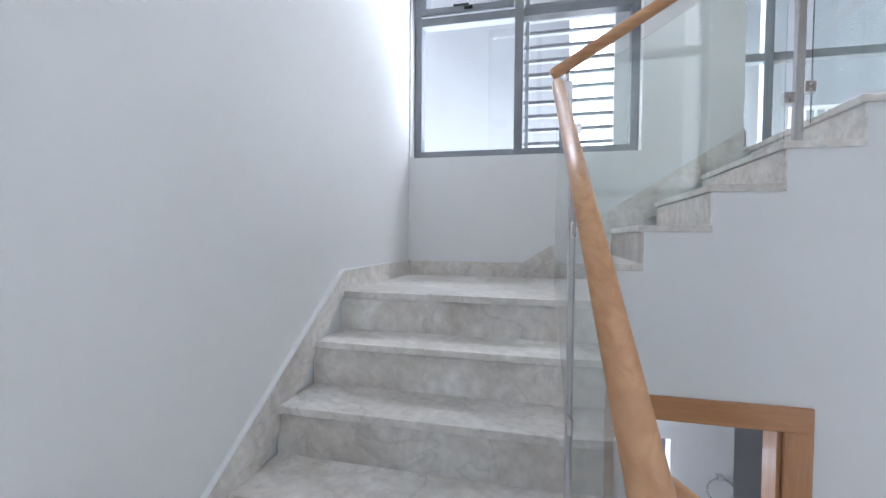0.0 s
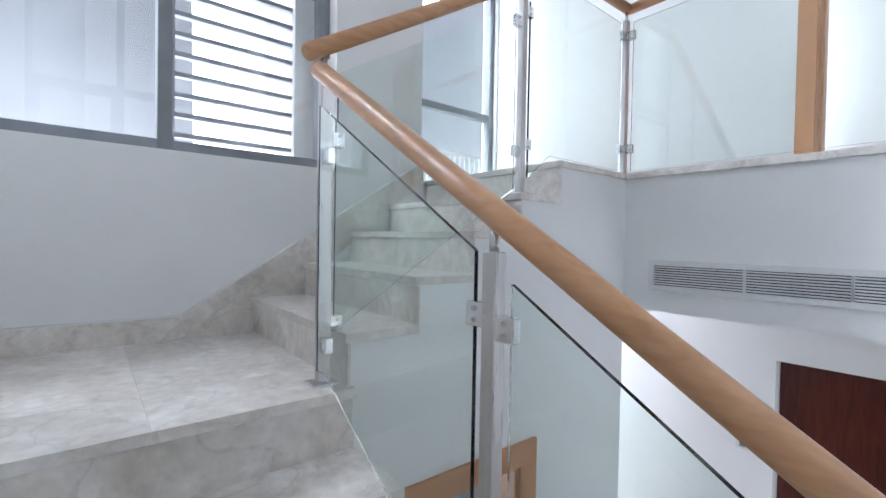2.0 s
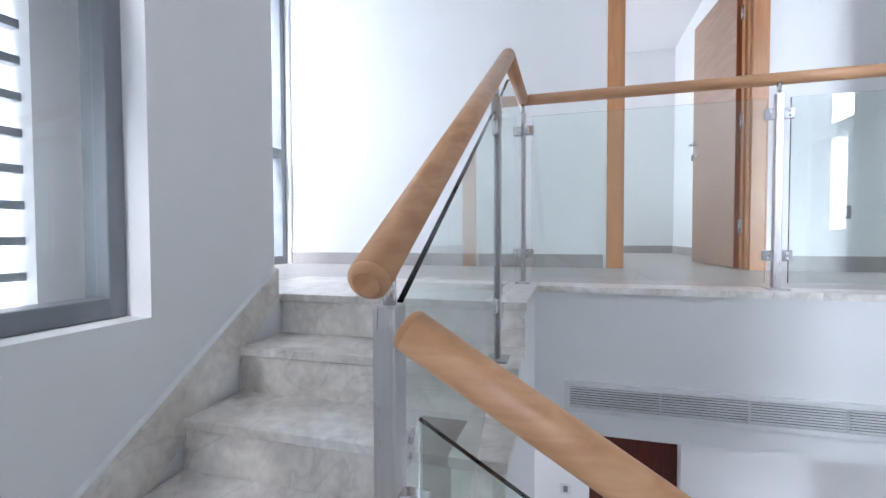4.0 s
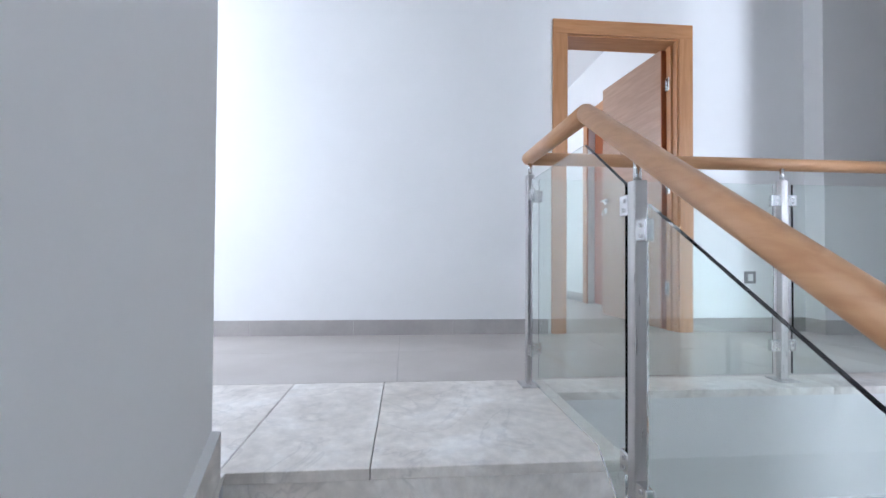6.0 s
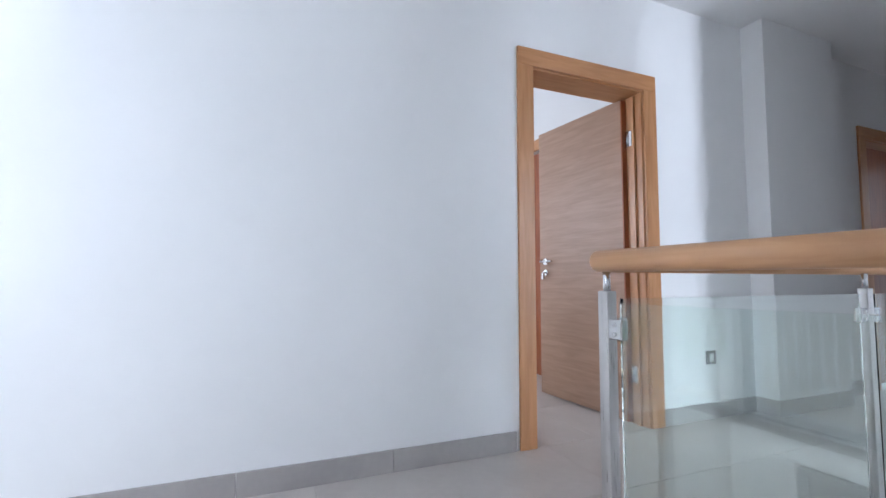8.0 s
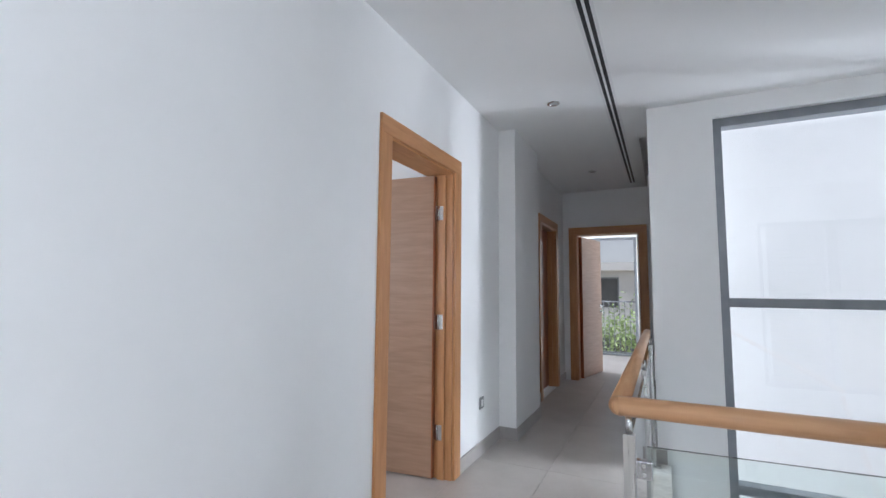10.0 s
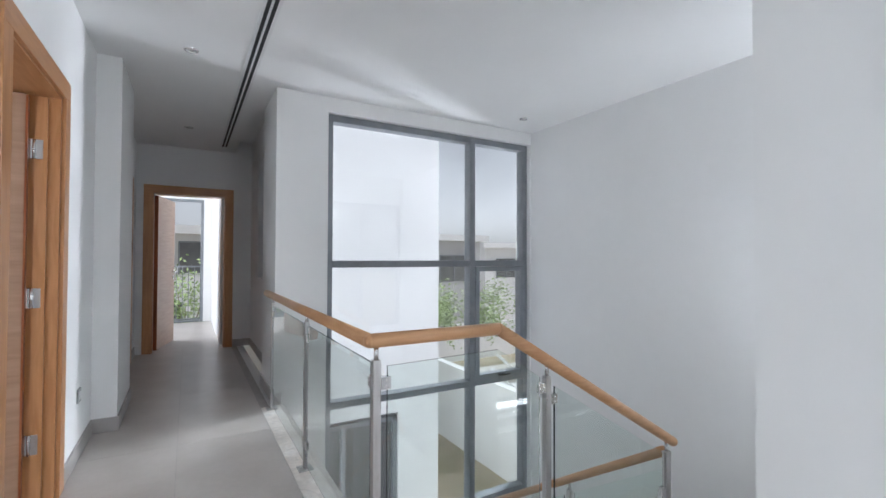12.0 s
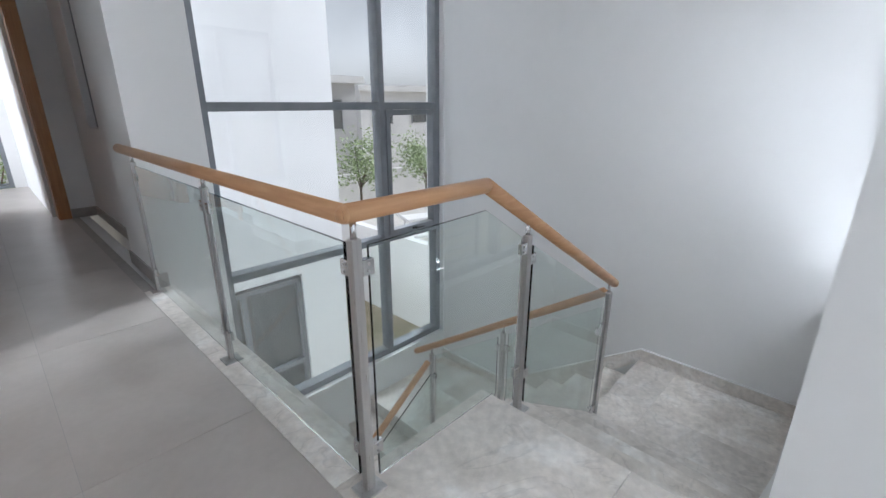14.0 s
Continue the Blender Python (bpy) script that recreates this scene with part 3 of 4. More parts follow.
def cells_y(win, xs, zs, y, depth, fw):
    """Frame bars between the lines xs and zs of a window in a wall along x, with one pane a cell."""
    for i, x in enumerate(xs):
        w = fw if 0 < i < len(xs) - 1 else fw * 0.9
        lo = x if i == 0 else (x - w if i == len(xs) - 1 else x - w / 2)
        bar("window_frame", (lo, y, zs[0], lo + w, y + depth, zs[-1]), win)
    for i, z in enumerate(zs):
        lo = z if i == 0 else (z - fw if i == len(zs) - 1 else z - fw / 2)
        for a, b in zip(xs, xs[1:]):
            bar("window_frame", (a + fw * 0.5, y + 0.003, lo, b - fw * 0.5, y + depth - 0.003, lo + fw), win)
    for a, b in zip(xs, xs[1:]):
        for c, d in zip(zs, zs[1:]):
            pane((a + fw * 0.4, y + depth * 0.5 - 0.004, c + fw * 0.4, b - fw * 0.4, y + depth * 0.5 + 0.004, d - fw * 0.4), win)


def handle(win, x, y, z, dy):
    """A black cranked window handle on a small plate."""
    bm = bmesh.new()
    box(bm, x - 0.03, y, z - 0.012, x + 0.03, y + dy * 0.014, z + 0.012, bevel=0.003)
    tube(bm, (x, y, z), (x, y + dy * 0.045, z + 0.005), 0.008, 10)
    box(bm, x - 0.01, y + dy * 0.035, z - 0.006, x + 0.10, y + dy * 0.05, z + 0.010, bevel=0.004)
    part("window_handle", bm, BLACK, win, "dark metal handle")


nw = thing("window_1", "tall grey aluminium stair window with fixed panes and one sash", "window", kind="structure")
NY = YN + 0.05
cells_y(nw, [NWX0, 2.036, NWX1], [NWZ0, -0.11, 1.175, NWZ1], NY, 0.12, 0.065)
# opening sash in the narrow column
sx0, sx1, sz0, sz1 = 2.07, NWX1 - 0.06, -0.075, 1.14
for d in ((sx0, NY - 0.015, sz0, sx0 + 0.05, NY + 0.08, sz1), (sx1 - 0.05, NY - 0.015, sz0, sx1, NY + 0.08, sz1), (sx0 + 0.05, NY - 0.012, sz0, sx1 - 0.05, NY + 0.077, sz0 + 0.05), (sx0 + 0.05, NY - 0.012, sz1 - 0.05, sx1 - 0.05, NY + 0.077, sz1)):
    bar("sash_rail", d, nw)
handle(nw, 2.40, NY - 0.015, sz0 + 0.025, -1)

sw = thing("window_2", "grey aluminium landing window with outside louvres", "window", kind="structure")
SY = YS - 0.19
cells_y(sw, [SWX0, 2.045, SWX1], [SWZ0, 1.0, 2.20], SY, 0.10, 0.06)
for d in ((2.08, SY + 0.09, 1.04, 2.13, SY + 0.115, 2.16), (2.71, SY + 0.09, 1.04, 2.76, SY + 0.115, 2.16), (2.13, SY + 0.092, 1.04, 2.71, SY + 0.113, 1.09), (2.13, SY + 0.092, 2.11, 2.71, SY + 0.113, 2.16)):
    bar("sash_rail", d, sw)
handle(sw, 2.40, SY + 0.115, 1.065, 1)
louvre = thing("window_louvre", "grey aluminium sun louvre outside the landing window", "louvre")
for i in range(21):
    z = 0.02 + 0.1 * i
    boxpart("slat", (SWX0 + 0.02, SY - 0.14, z, 2.04, SY - 0.10, z + 0.024), ALU, louvre)
for x in (1.335, 1.985):
    boxpart("upright", (x, SY - 0.10, -0.05, x + 0.025, SY - 0.07, 2.25), ALU, louvre)

tw = thing("window_3", "tall grey aluminium window at the hall's end", "window", kind="structure")
cells_y(tw, [TWX0, 0.07, TWX1], [0.0, 0.97, 2.45], YT - 0.14, 0.10, 0.07)

bath = thing("window_5", "small grey aluminium window in the washroom wall", "window", kind="structure")
cells_y(bath, [BWX0, BWX1], [BWZ0, BWZ1], YS - 0.20, 0.08, 0.025)

slit = thing("window_4", "narrow grey aluminium window in the corridor", "window", kind="structure")
for d in ((XA + 0.06, 4.0, 0.97, XA + 0.14, 4.045, 2.5), (XA + 0.06, 4.405, 0.97, XA + 0.14, 4.45, 2.5), (XA + 0.063, 4.045, 0.97, XA + 0.137, 4.405, 1.015), (XA + 0.063, 4.045, 2.455, XA + 0.137, 4.405, 2.5)):
    bar("window_frame", d, slit)
pane((XA + 0.09, 4.04, 1.01, XA + 0.10, 4.41, 2.46), slit)
bm = bmesh.new()
box(bm, XA + 0.02, 4.015, 1.60, XA + 0.06, 4.035, 1.64)
box(bm, XA + 0.015, 4.015, 1.50, XA + 0.03, 4.03, 1.63, bevel=0.004)
part("window_handle", bm, BLACK, slit, "dark metal handle")


# ---- doors ----
def frame_y(door, x, y0, y1, ztop, side, depth=0.2, z0=0.0, face=0.10):
    """A timber frame round an opening in a wall along y; the opening is y0..y1, the face boards stand on the side given."""
    for sgn, yy in ((-1, y0), (1, y1)):
        a, b = (yy - face + 0.012, yy + 0.012) if sgn < 0 else (yy - 0.012, yy + face - 0.012)
        boxpart("architrave", (min(x, x + side * 0.018), a, z0, max(x, x + side * 0.018), b, ztop - 0.012), FRAMEWOOD, door, bevel=0.003)
        c, d = (yy, yy + 0.022) if sgn < 0 else (yy - 0.022, yy)
        boxpart("jamb", (min(x, x - side * depth), c, z0, max(x, x - side * depth), d, ztop), FRAMEWOOD, door, bevel=0.002)
        e, f = (yy + 0.022, yy + 0.036) if sgn < 0 else (yy - 0.036, yy - 0.022)
        xs = sorted((x - side * 0.05, x - side * 0.10))
        boxpart("door_stop", (xs[0], e, z0, xs[1], f, ztop - 0.03), FRAMEWOOD, door)
    boxpart("architrave", (min(x, x + side * 0.018), y0 - face + 0.012, ztop - 0.012, max(x, x + side * 0.018), y1 + face - 0.012, ztop + face - 0.012), FRAMEWOOD_H, door, bevel=0.003)
    boxpart("jamb_head", (min(x, x - side * depth), y0 + 0.022, ztop - 0.022, max(x, x - side * depth), y1 - 0.022, ztop), FRAMEWOOD_H, door, bevel=0.002)


def lever(parent, at, along, out):
    """A steel lever on a rose with a key plate under it; along and out are unit vectors."""
    bm = bmesh.new()
    at, along, out = Vector(at), Vector(along), Vector(out)
    tube(bm, at, at + out * 0.008, 0.026, 18)
    tube(bm, at, at + out * 0.05, 0.009, 12)
    tube(bm, at + out * 0.05 - along * 0.008, at + out * 0.05 + along * 0.12, 0.009, 12)
    k = at - Vector((0, 0, 0.085))
    tube(bm, k, k + out * 0.008, 0.024, 18)
    tube(bm, k, k + out * 0.03, 0.005, 8)
    box(bm, *(k + out * 0.03 - Vector((0.008, 0.008, 0.05))), *(k + out * 0.03 + Vector((0.008, 0.008, 0.0))))
    part("door_handle", bm, CHROME, parent, "satin steel lever with key")


def hinge(parent, x, y, z):
    bm = bmesh.new()
    box(bm, x - 0.035, y - 0.004, z - 0.05, x + 0.035, y + 0.004, z + 0.05, bevel=0.002)
    tube(bm, (x, y - 0.006, z - 0.05), (x, y - 0.006, z + 0.05), 0.007, 10)
    return part("hinge", bm, CHROME, parent)


d1 = thing("door_1", "oak veneer room door standing open in a beech frame", "door", kind="structure")
frame_y(d1, XW, 0.49, 1.325, 2.075, 1)
leaf = new("door_leaf")
leaf.parent = d1
LW = 0.81
bm = bmesh.new()
box(bm, -LW, -0.022, 0.008, 0.0, 0.022, 2.045, bevel=0.002)
part("leaf_panel", bm, VENEER, leaf)
bm = bmesh.new()
box(bm, 0.0, -0.022, 0.008, 0.008, 0.022, 2.04)
part("leaf_edge", bm, EDGEWOOD, leaf, "reddish timber door edge")
lever(leaf, (-LW + 0.07, -0.022, 1.02), (1, 0, 0), (0, -1, 0))
leaf.matrix_basis = pose(XW - 0.13, 1.283, 0, 0, 0, 5)
for z in (0.30, 1.03, 1.78):
    hinge(d1, XW - 0.10, 1.292, z)

d2 = thing("door_2", "closed oak veneer door in a beech frame", "door", kind="structure")
frame_y(d2, XW, 3.756, 4.586, 2.07, 1)
boxpart("door_leaf", (XW - 0.15, 3.781, 0.008, XW - 0.106, 4.561, 2.045), EDGEWOOD, d2)
lever(d2, (XW - 0.106, 3.856, 1.02), (0, 1, 0), (1, 0, 0))

d3 = thing("door_3", "oak veneer door standing open in a beech frame at the corridor's end", "door", kind="structure")
for a, b in ((-1.118, -1.018), (-0.182, -0.082)):
    boxpart("architrave", (a, YEND - 0.018, 0, b, YEND, 2.058), FRAMEWOOD, d3, bevel=0.003)
for a, b in ((-1.03, -1.008), (-0.192, -0.17)):
    boxpart("jamb", (a, YEND, 0, b, YEND + 0.2, 2.07), FRAMEWOOD, d3)
boxpart("architrave", (-1.118, YEND - 0.018, 2.058, -0.082, YEND, 2.158), FRAMEWOOD_X, d3, bevel=0.003)
boxpart("jamb_head", (-1.008, YEND, 2.048, -0.192, YEND + 0.2, 2.07), FRAMEWOOD_X, d3)
leaf3 = new("door_leaf")
leaf3.parent = d3
bm = bmesh.new()
box(bm, 0.0, -0.022, 0.008, 0.76, 0.022, 2.04, bevel=0.002)
part("leaf_panel", bm, VENEER, leaf3)
bm = bmesh.new()
box(bm, -0.006, -0.022, 0.008, 0.0, 0.022, 2.04)
part("leaf_edge", bm, EDGEWOOD, leaf3, "reddish timber door edge")
lever(leaf3, (0.70, -0.022, 1.02), (-1, 0, 0), (0, -1, 0))
leaf3.matrix_basis = pose(-0.985, YEND + 0.16, 0, 0, 0, 77)

d4 = thing("door_4", "beech door frame of the washroom under the stairs", "door", kind="structure")
for a, b in ((DX0 - 0.098, DX0 + 0.004), (DX1 - 0.004, DX1 + 0.098)):
    boxpart("architrave", (a, YW, ZG, b, YW + 0.018, DZ - 0.004), FRAMEWOOD, d4, bevel=0.003)
boxpart("architrave", (DX0 - 0.098, YW, DZ - 0.004, DX1 + 0.098, YW + 0.018, DZ + 0.098), FRAMEWOOD_X, d4, bevel=0.003)
for a, b in ((DX0, DX0 + 0.022), (DX1 - 0.022, DX1)):
    boxpart("jamb", (a, YW - 0.12, ZG, b, YW, DZ - 0.005), FRAMEWOOD, d4)

d5 = thing("door_5", "dark mahogany door in a plain recess on the lower floor", "door", kind="structure")
boxpart("door_leaf", (-1.50, 0.305, ZG, -1.45, 0.945, -1.155), DARKWOOD, d5)

d6 = thing("door_6", "reddish timber door in a beech frame on the lower floor", "door", kind="structure")
for a, b in ((-1.26, -1.15), (-2.20, -2.09)):
    boxpart("architrave", (-1.35, a, ZG, -1.33, b, -1.25), FRAMEWOOD, d6, bevel=0.003)
boxpart("architrave", (-1.35, -2.20, -1.25, -1.33, -1.15, -1.14), FRAMEWOOD_H, d6, bevel=0.003)
boxpart("door_leaf", (-1.35, -2.09, ZG, -1.342, -1.26, -1.25), VENEER_Y, d6)

# ---- rooms behind the doors ----
# The opening in the south side is unseen, added for the fill lamp.
wall("wall_room", [(-4.4, -1.4, 0, -4.2, 1.66, H), (-4.2, 1.46, 0, -3.10, 1.66, H), (-2.30, 1.46, 0, -1.4, 1.66, H), (-3.10, 1.46, 2.07, -2.30, 1.66, H),
                   (-4.2, -1.4, 0, -3.95, -1.2, H), (-2.85, -1.4, 0, -1.4, -1.2, H), (-3.95, -1.4, 0, -2.85, -1.2, 0.95), (-3.95, -1.4, 2.25, -2.85, -1.2, H)], "white painted bedroom wall")
d7 = thing("door_7", "reddish timber inner door in a beech frame", "door", kind="structure")
for a, b in ((-3.19, -3.088), (-2.312, -2.21)):
    boxpart("architrave", (a, 1.44, 0, b, 1.46, 2.058), FRAMEWOOD, d7, bevel=0.003)
boxpart("architrave", (-3.19, 1.44, 2.058, -2.21, 1.46, 2.158), FRAMEWOOD_X, d7, bevel=0.003)
boxpart("door_leaf", (-3.10, 1.54, 0.005, -2.30, 1.58, 2.07), EDGEWOOD, d7)
bm = bmesh.new()
box(bm, -4.2, -1.2, 0, -4.188, 1.46, SKH)
box(bm, -4.188, 1.448, 0, -3.19, 1.46, SKH)
box(bm, -2.21, 1.448, 0, -1.4, 1.46, SKH)
structure("baseboard_room", bm, SKIRT, "grey porcelain tile skirting", "baseboard")
wall("wall_end_room", [(-3.4, 5.34, 0, -3.2, 8.2, H), (-0.22, 5.34, 0, -0.02, 8.0, H), (-3.2, 8.0, 0, -1.75, 8.2, H), (-0.36, 8.0, 0, 2.34, 8.2, H), (-1.75, 8.0, 2.32, -0.36, 8.2, H)], "white painted wall of the far room")
bm = bmesh.new()
box(bm, -4.4, -1.4, H, XW - 0.2, 1.66, H + 0.2)
box(bm, -3.4, YEND + 0.2, H, 0.0, 8.2, H + 0.2)
structure("ceiling_rooms", bm, CEIL, "flat white room ceiling", "ceiling")

# ---- fixtures ----
slot = thing("slot_diffuser", "long white ceiling air slot with two dark gaps", "air vent")
boxpart("slot_frame", (-0.275, -1.9, H - 0.006, -0.255, 4.80, H), WHITEMETAL, slot)
boxpart("slot_frame", (-0.232, -1.9, H - 0.006, -0.218, 4.80, H), WHITEMETAL, slot)
boxpart("slot_frame", (-0.195, -1.9, H - 0.006, -0.175, 4.80, H), WHITEMETAL, slot)
boxpart("slot_gap", (-0.255, -1.9, H - 0.003, -0.232, 4.80, H - 0.001), BLACK, slot)
boxpart("slot_gap", (-0.218, -1.9, H - 0.003, -0.195, 4.80, H - 0.001), BLACK, slot)


def downlight(x, y):
    lamp = thing("downlight", "round recessed ceiling spotlight with white rim", "ceiling light", "ceiling spotlights")
    bm = bmesh.new()
    n = 28
    for i in range(n):
        a, b = 2 * math.pi * i / n, 2 * math.pi * (i + 1) / n
        ring = [(0.048, H - 0.001), (0.046, H - 0.006), (0.034, H - 0.006), (0.031, H - 0.001)]
        for (r0, z0), (r1, z1) in zip(ring, ring[1:]):
            bm.faces.new([bm.verts.new(v) for v in ((x + r0 * math.cos(a), y + r0 * math.sin(a), z0), (x + r0 * math.cos(b), y + r0 * math.sin(b), z0),
                                                   (x + r1 * math.cos(b), y + r1 * math.sin(b), z1), (x + r1 * math.cos(a), y + r1 * math.sin(a), z1))])
    bmesh.ops.remove_doubles(bm, verts=bm.verts, dist=1e-5)
    part("rim", bm, CHROME, lamp)
    bm = bmesh.new()
    tube(bm, (x, y, H - 0.0015), (x, y, H - 0.0005), 0.033, 24)
    part("lens", bm, LENS, lamp, "dull glass lamp face")
    return lamp


for p in ((-0.62, 1.87), (-0.63, 4.03), (2.38, 1.90)):
    downlight(*p)

grille = thing("air_grille", "white slatted air grille in the slab edge", "air vent")
GY0, GY1, GZ0, GZ1 = 0.122, 2.24, -0.60, -0.452
boxpart("backing", (XF, GY0 + 0.02, GZ0 + 0.02, XF + 0.002, GY1 - 0.02, GZ1 - 0.02), BLACK, grille)
for d in ((GY0, GZ0, GY1, GZ0 + 0.025), (GY0, GZ1 - 0.025, GY1, GZ1), (GY0, GZ0 + 0.025, GY0 + 0.025, GZ1 - 0.025), (GY1 - 0.025, GZ0 + 0.025, GY1, GZ1 - 0.025)):
    boxpart("grille_frame", (XF, d[0], d[1], XF + 0.018, d[2], d[3]), WHITEMETAL, grille, bevel=0.002)
for i in range(8):
    z = GZ0 + 0.030 + 0.0118 * i
    bm = bmesh.new()
    prism(bm, [(XF + 0.008, z + 0.001), (XF + 0.016, z), (XF + 0.016, z + 0.0062), (XF + 0.008, z + 0.0066)], 1, GY0 + 0.025, GY1 - 0.025)
    part("slat", bm, WHITEMETAL, grille)
for i in range(1, 6):
    y = 0.19 + 0.352 * i
    boxpart("divider", (XF + 0.002, y - 0.004, GZ0 + 0.025, XF + 0.016, y + 0.004, GZ1 - 0.025), WHITEMETAL, grille)

panel = thing("distribution_board", "white flush wall cabinet with a framed door", "wall cabinet")
PY0, PY1, PZ0, PZ1 = -1.94, -1.34, 0.79, 1.86
for d in ((PY0, PZ0, PY1, PZ0 + 0.05), (PY0, PZ1 - 0.05, PY1, PZ1), (PY0, PZ0 + 0.05, PY0 + 0.05, PZ1 - 0.05), (PY1 - 0.05, PZ0 + 0.05, PY1, PZ1 - 0.05)):
    boxpart("cabinet_frame", (XEND - 0.012, d[0], d[1], XEND, d[2], d[3]), WHITEMETAL, panel, bevel=0.003)
boxpart("cabinet_door", (XEND - 0.009, PY0 + 0.053, PZ0 + 0.053, XEND - 0.001, PY1 - 0.053, PZ1 - 0.053), WHITEMETAL, panel, bevel=0.002)


def switch(x, y, z, side, material, label):
    s = thing("wall_switch", label, "switch")
    xs = sorted((x, x + side * 0.009))
    boxpart("plate", (xs[0], y - 0.043, z - 0.043, xs[1], y + 0.043, z + 0.043), material, s, bevel=0.003)
    xs = sorted((x + side * 0.009, x + side * 0.013))
    boxpart("rocker", (xs[0], y - 0.018, z - 0.025, xs[1], y + 0.018, z + 0.025), PLASTIC if material is not PLASTIC else GREYPLATE, s, bevel=0.001)
    return s


switch(XW, 1.84, 0.385, 1, GREYPLATE, "grey socket plate low on the corridor wall")
switch(-1.35, 0.12, -1.78, 1, PLASTIC, "white switch plate on the lower wall")
thermo = thing("wall_sensor", "small white wall box on the lower wall", "sensor")
boxpart("case", (-1.35, 1.16, -1.27, -1.315, 1.29, -1.14), PLASTIC, thermo, bevel=0.006)
ring = thing("towel_ring", "chrome towel ring on the washroom wall", "towel ring")
bm = bmesh.new()
for i in range(24):
    a, b = 2 * math.pi * i / 24, 2 * math.pi * (i + 1) / 24
    tube(bm, (0.77 + 0.075 * math.cos(a), YS + 0.035, -2.10 + 0.075 * math.sin(a)), (0.77 + 0.075 * math.cos(b), YS + 0.035, -2.10 + 0.075 * math.sin(b)), 0.005, 8)
part("ring", bm, CHROME, ring)
boxpart("bracket", (0.75, YS, -2.035, 0.79, YS + 0.045, -2.01), CHROME, ring, bevel=0.004)

# ---- outdoors ----
bm = bmesh.new()
box(bm, -400, -400, ZG - 0.35, 400, 400, ZG - 0.15)
structure("ground", bm, SOIL, "dry sandy ground with patchy grass", "ground")
wing = thing("house_wing", "white rendered wing of the house with dark ground-floor glazing", "house", kind="structure")
bm = bmesh.new()
box(bm, 0.34, 3.63, -0.75, 2.34, 8.0, 3.4)
box(bm, 1.75, 3.63, ZG - 0.2, 2.34, 8.0, -0.75)
part("wall", bm, RENDERW, wing)
boxpart("glazing", (0.34, 3.72, ZG - 0.2, 1.75, 3.75, -0.75), DARKGLASS, wing, "dark glazing")
for d in ((1.69, 3.66, ZG - 0.2, 1.75, 3.72, -0.80), (0.34, 3.66, -0.86, 1.75, 3.72, -0.80), (0.34, 3.66, -1.95, 1.69, 3.72, -1.89), (1.02, 3.66, ZG, 1.08, 3.72, -0.86)):
    bar("window_frame", d, wing)
fence = thing("garden_wall", "white rendered garden boundary wall", "wall", kind="structure")
boxpart("wall", (5.4, 4.0, ZG - 0.2, 5.6, 16.0, -1.6), RENDERW, fence)
boxpart("wall", (-2.0, 16.0, ZG - 0.2, 30.0, 16.2, -1.9), RENDERW, fence)
guard = thing("balcony_guard", "white metal balcony railing with upright bars", "railing")
for i in range(17):
    x = -2.4 + 0.1 * i
    boxpart("baluster", (x, -3.80, -0.1, x + 0.018, -3.782, 0.88), WHITEMETAL, guard)
boxpart("top_rail", (-2.45, -3.81, 0.88, -0.75, -3.77, 0.92), WHITEMETAL, guard)
boxpart("end_post", (-0.78, -3.81, -0.1, -0.74, -3.77, 0.92), WHITEMETAL, guard)

juliet = thing("balcony_railing", "thin grey metal railing with upright bars outside the glass door", "railing")
for i in range(14):
    x = -1.70 + 0.099 * i
    boxpart("baluster", (x, 8.10, 0.06, x + 0.012, 8.112, 1.03), ALU, juliet)
boxpart("top_rail", (-1.75, 8.09, 1.03, -0.36, 8.122, 1.06), ALU, juliet)
boxpart("bottom_rail", (-1.75, 8.09, 0.03, -0.36, 8.122, 0.06), ALU, juliet)
far_door = thing("window_6", "grey aluminium frame of the far room's glass door", "window", kind="structure")
for d in ((-1.75, 8.02, 0.0, -1.70, 8.07, 2.32), (-0.41, 8.02, 0.0, -0.36, 8.07, 2.32), (-1.70, 8.02, 2.27, -0.41, 8.07, 2.32), (-1.70, 8.02, 0.0, -0.41, 8.07, 0.03)):
    bar("window_frame", d, far_door)


def tree(x, y, z, height, spread, seed):
    rnd = random.Random(seed)
    t = thing("tree", "leafy green garden tree with a thin brown trunk", "tree", "garden trees")
    bm = bmesh.new()
    top = Vector((x, y, z + height * 0.55))
    tube(bm, (x, y, z), top, 0.07, 10, 0.035)
    limbs = []
    for i in range(9):
        a = rnd.uniform(0, 6.28)
        e = top + Vector((math.cos(a) * spread * rnd.uniform(0.4, 0.8), math.sin(a) * spread * rnd.uniform(0.4, 0.8), height * rnd.uniform(0.02, 0.38)))
        tube(bm, top - Vector((0, 0, rnd.uniform(0, height * 0.2))), e, 0.028, 6, 0.010)
        limbs.append(e)
    part("trunk", bm, BARK, t)
    verts, faces = [], []
    for i in range(2000):
        c = limbs[rnd.randrange(len(limbs))] + Vector((rnd.gauss(0, spread * 0.24), rnd.gauss(0, spread * 0.24), rnd.gauss(0, height * 0.10)))
        u = Vector((rnd.gauss(0, 1), rnd.gauss(0, 1), rnd.gauss(0, 0.7))).normalized()
        w = u.orthogonal().normalized()
        l2, w2 = rnd.uniform(0.05, 0.10), rnd.uniform(0.02, 0.045)
        k = len(verts)
        verts += [c - u * l2, c + w * w2, c + u * l2, c - w * w2]
        faces.append((k, k + 1, k + 2, k + 3))
    me = bpy.data.meshes.new("crown")
    me.from_pydata([tuple(v) for v in verts], [], faces)
    me.materials.append(LEAF)
    crown = new("crown", me)
    crown.parent = t
    return t


GZ = ZG - 0.15
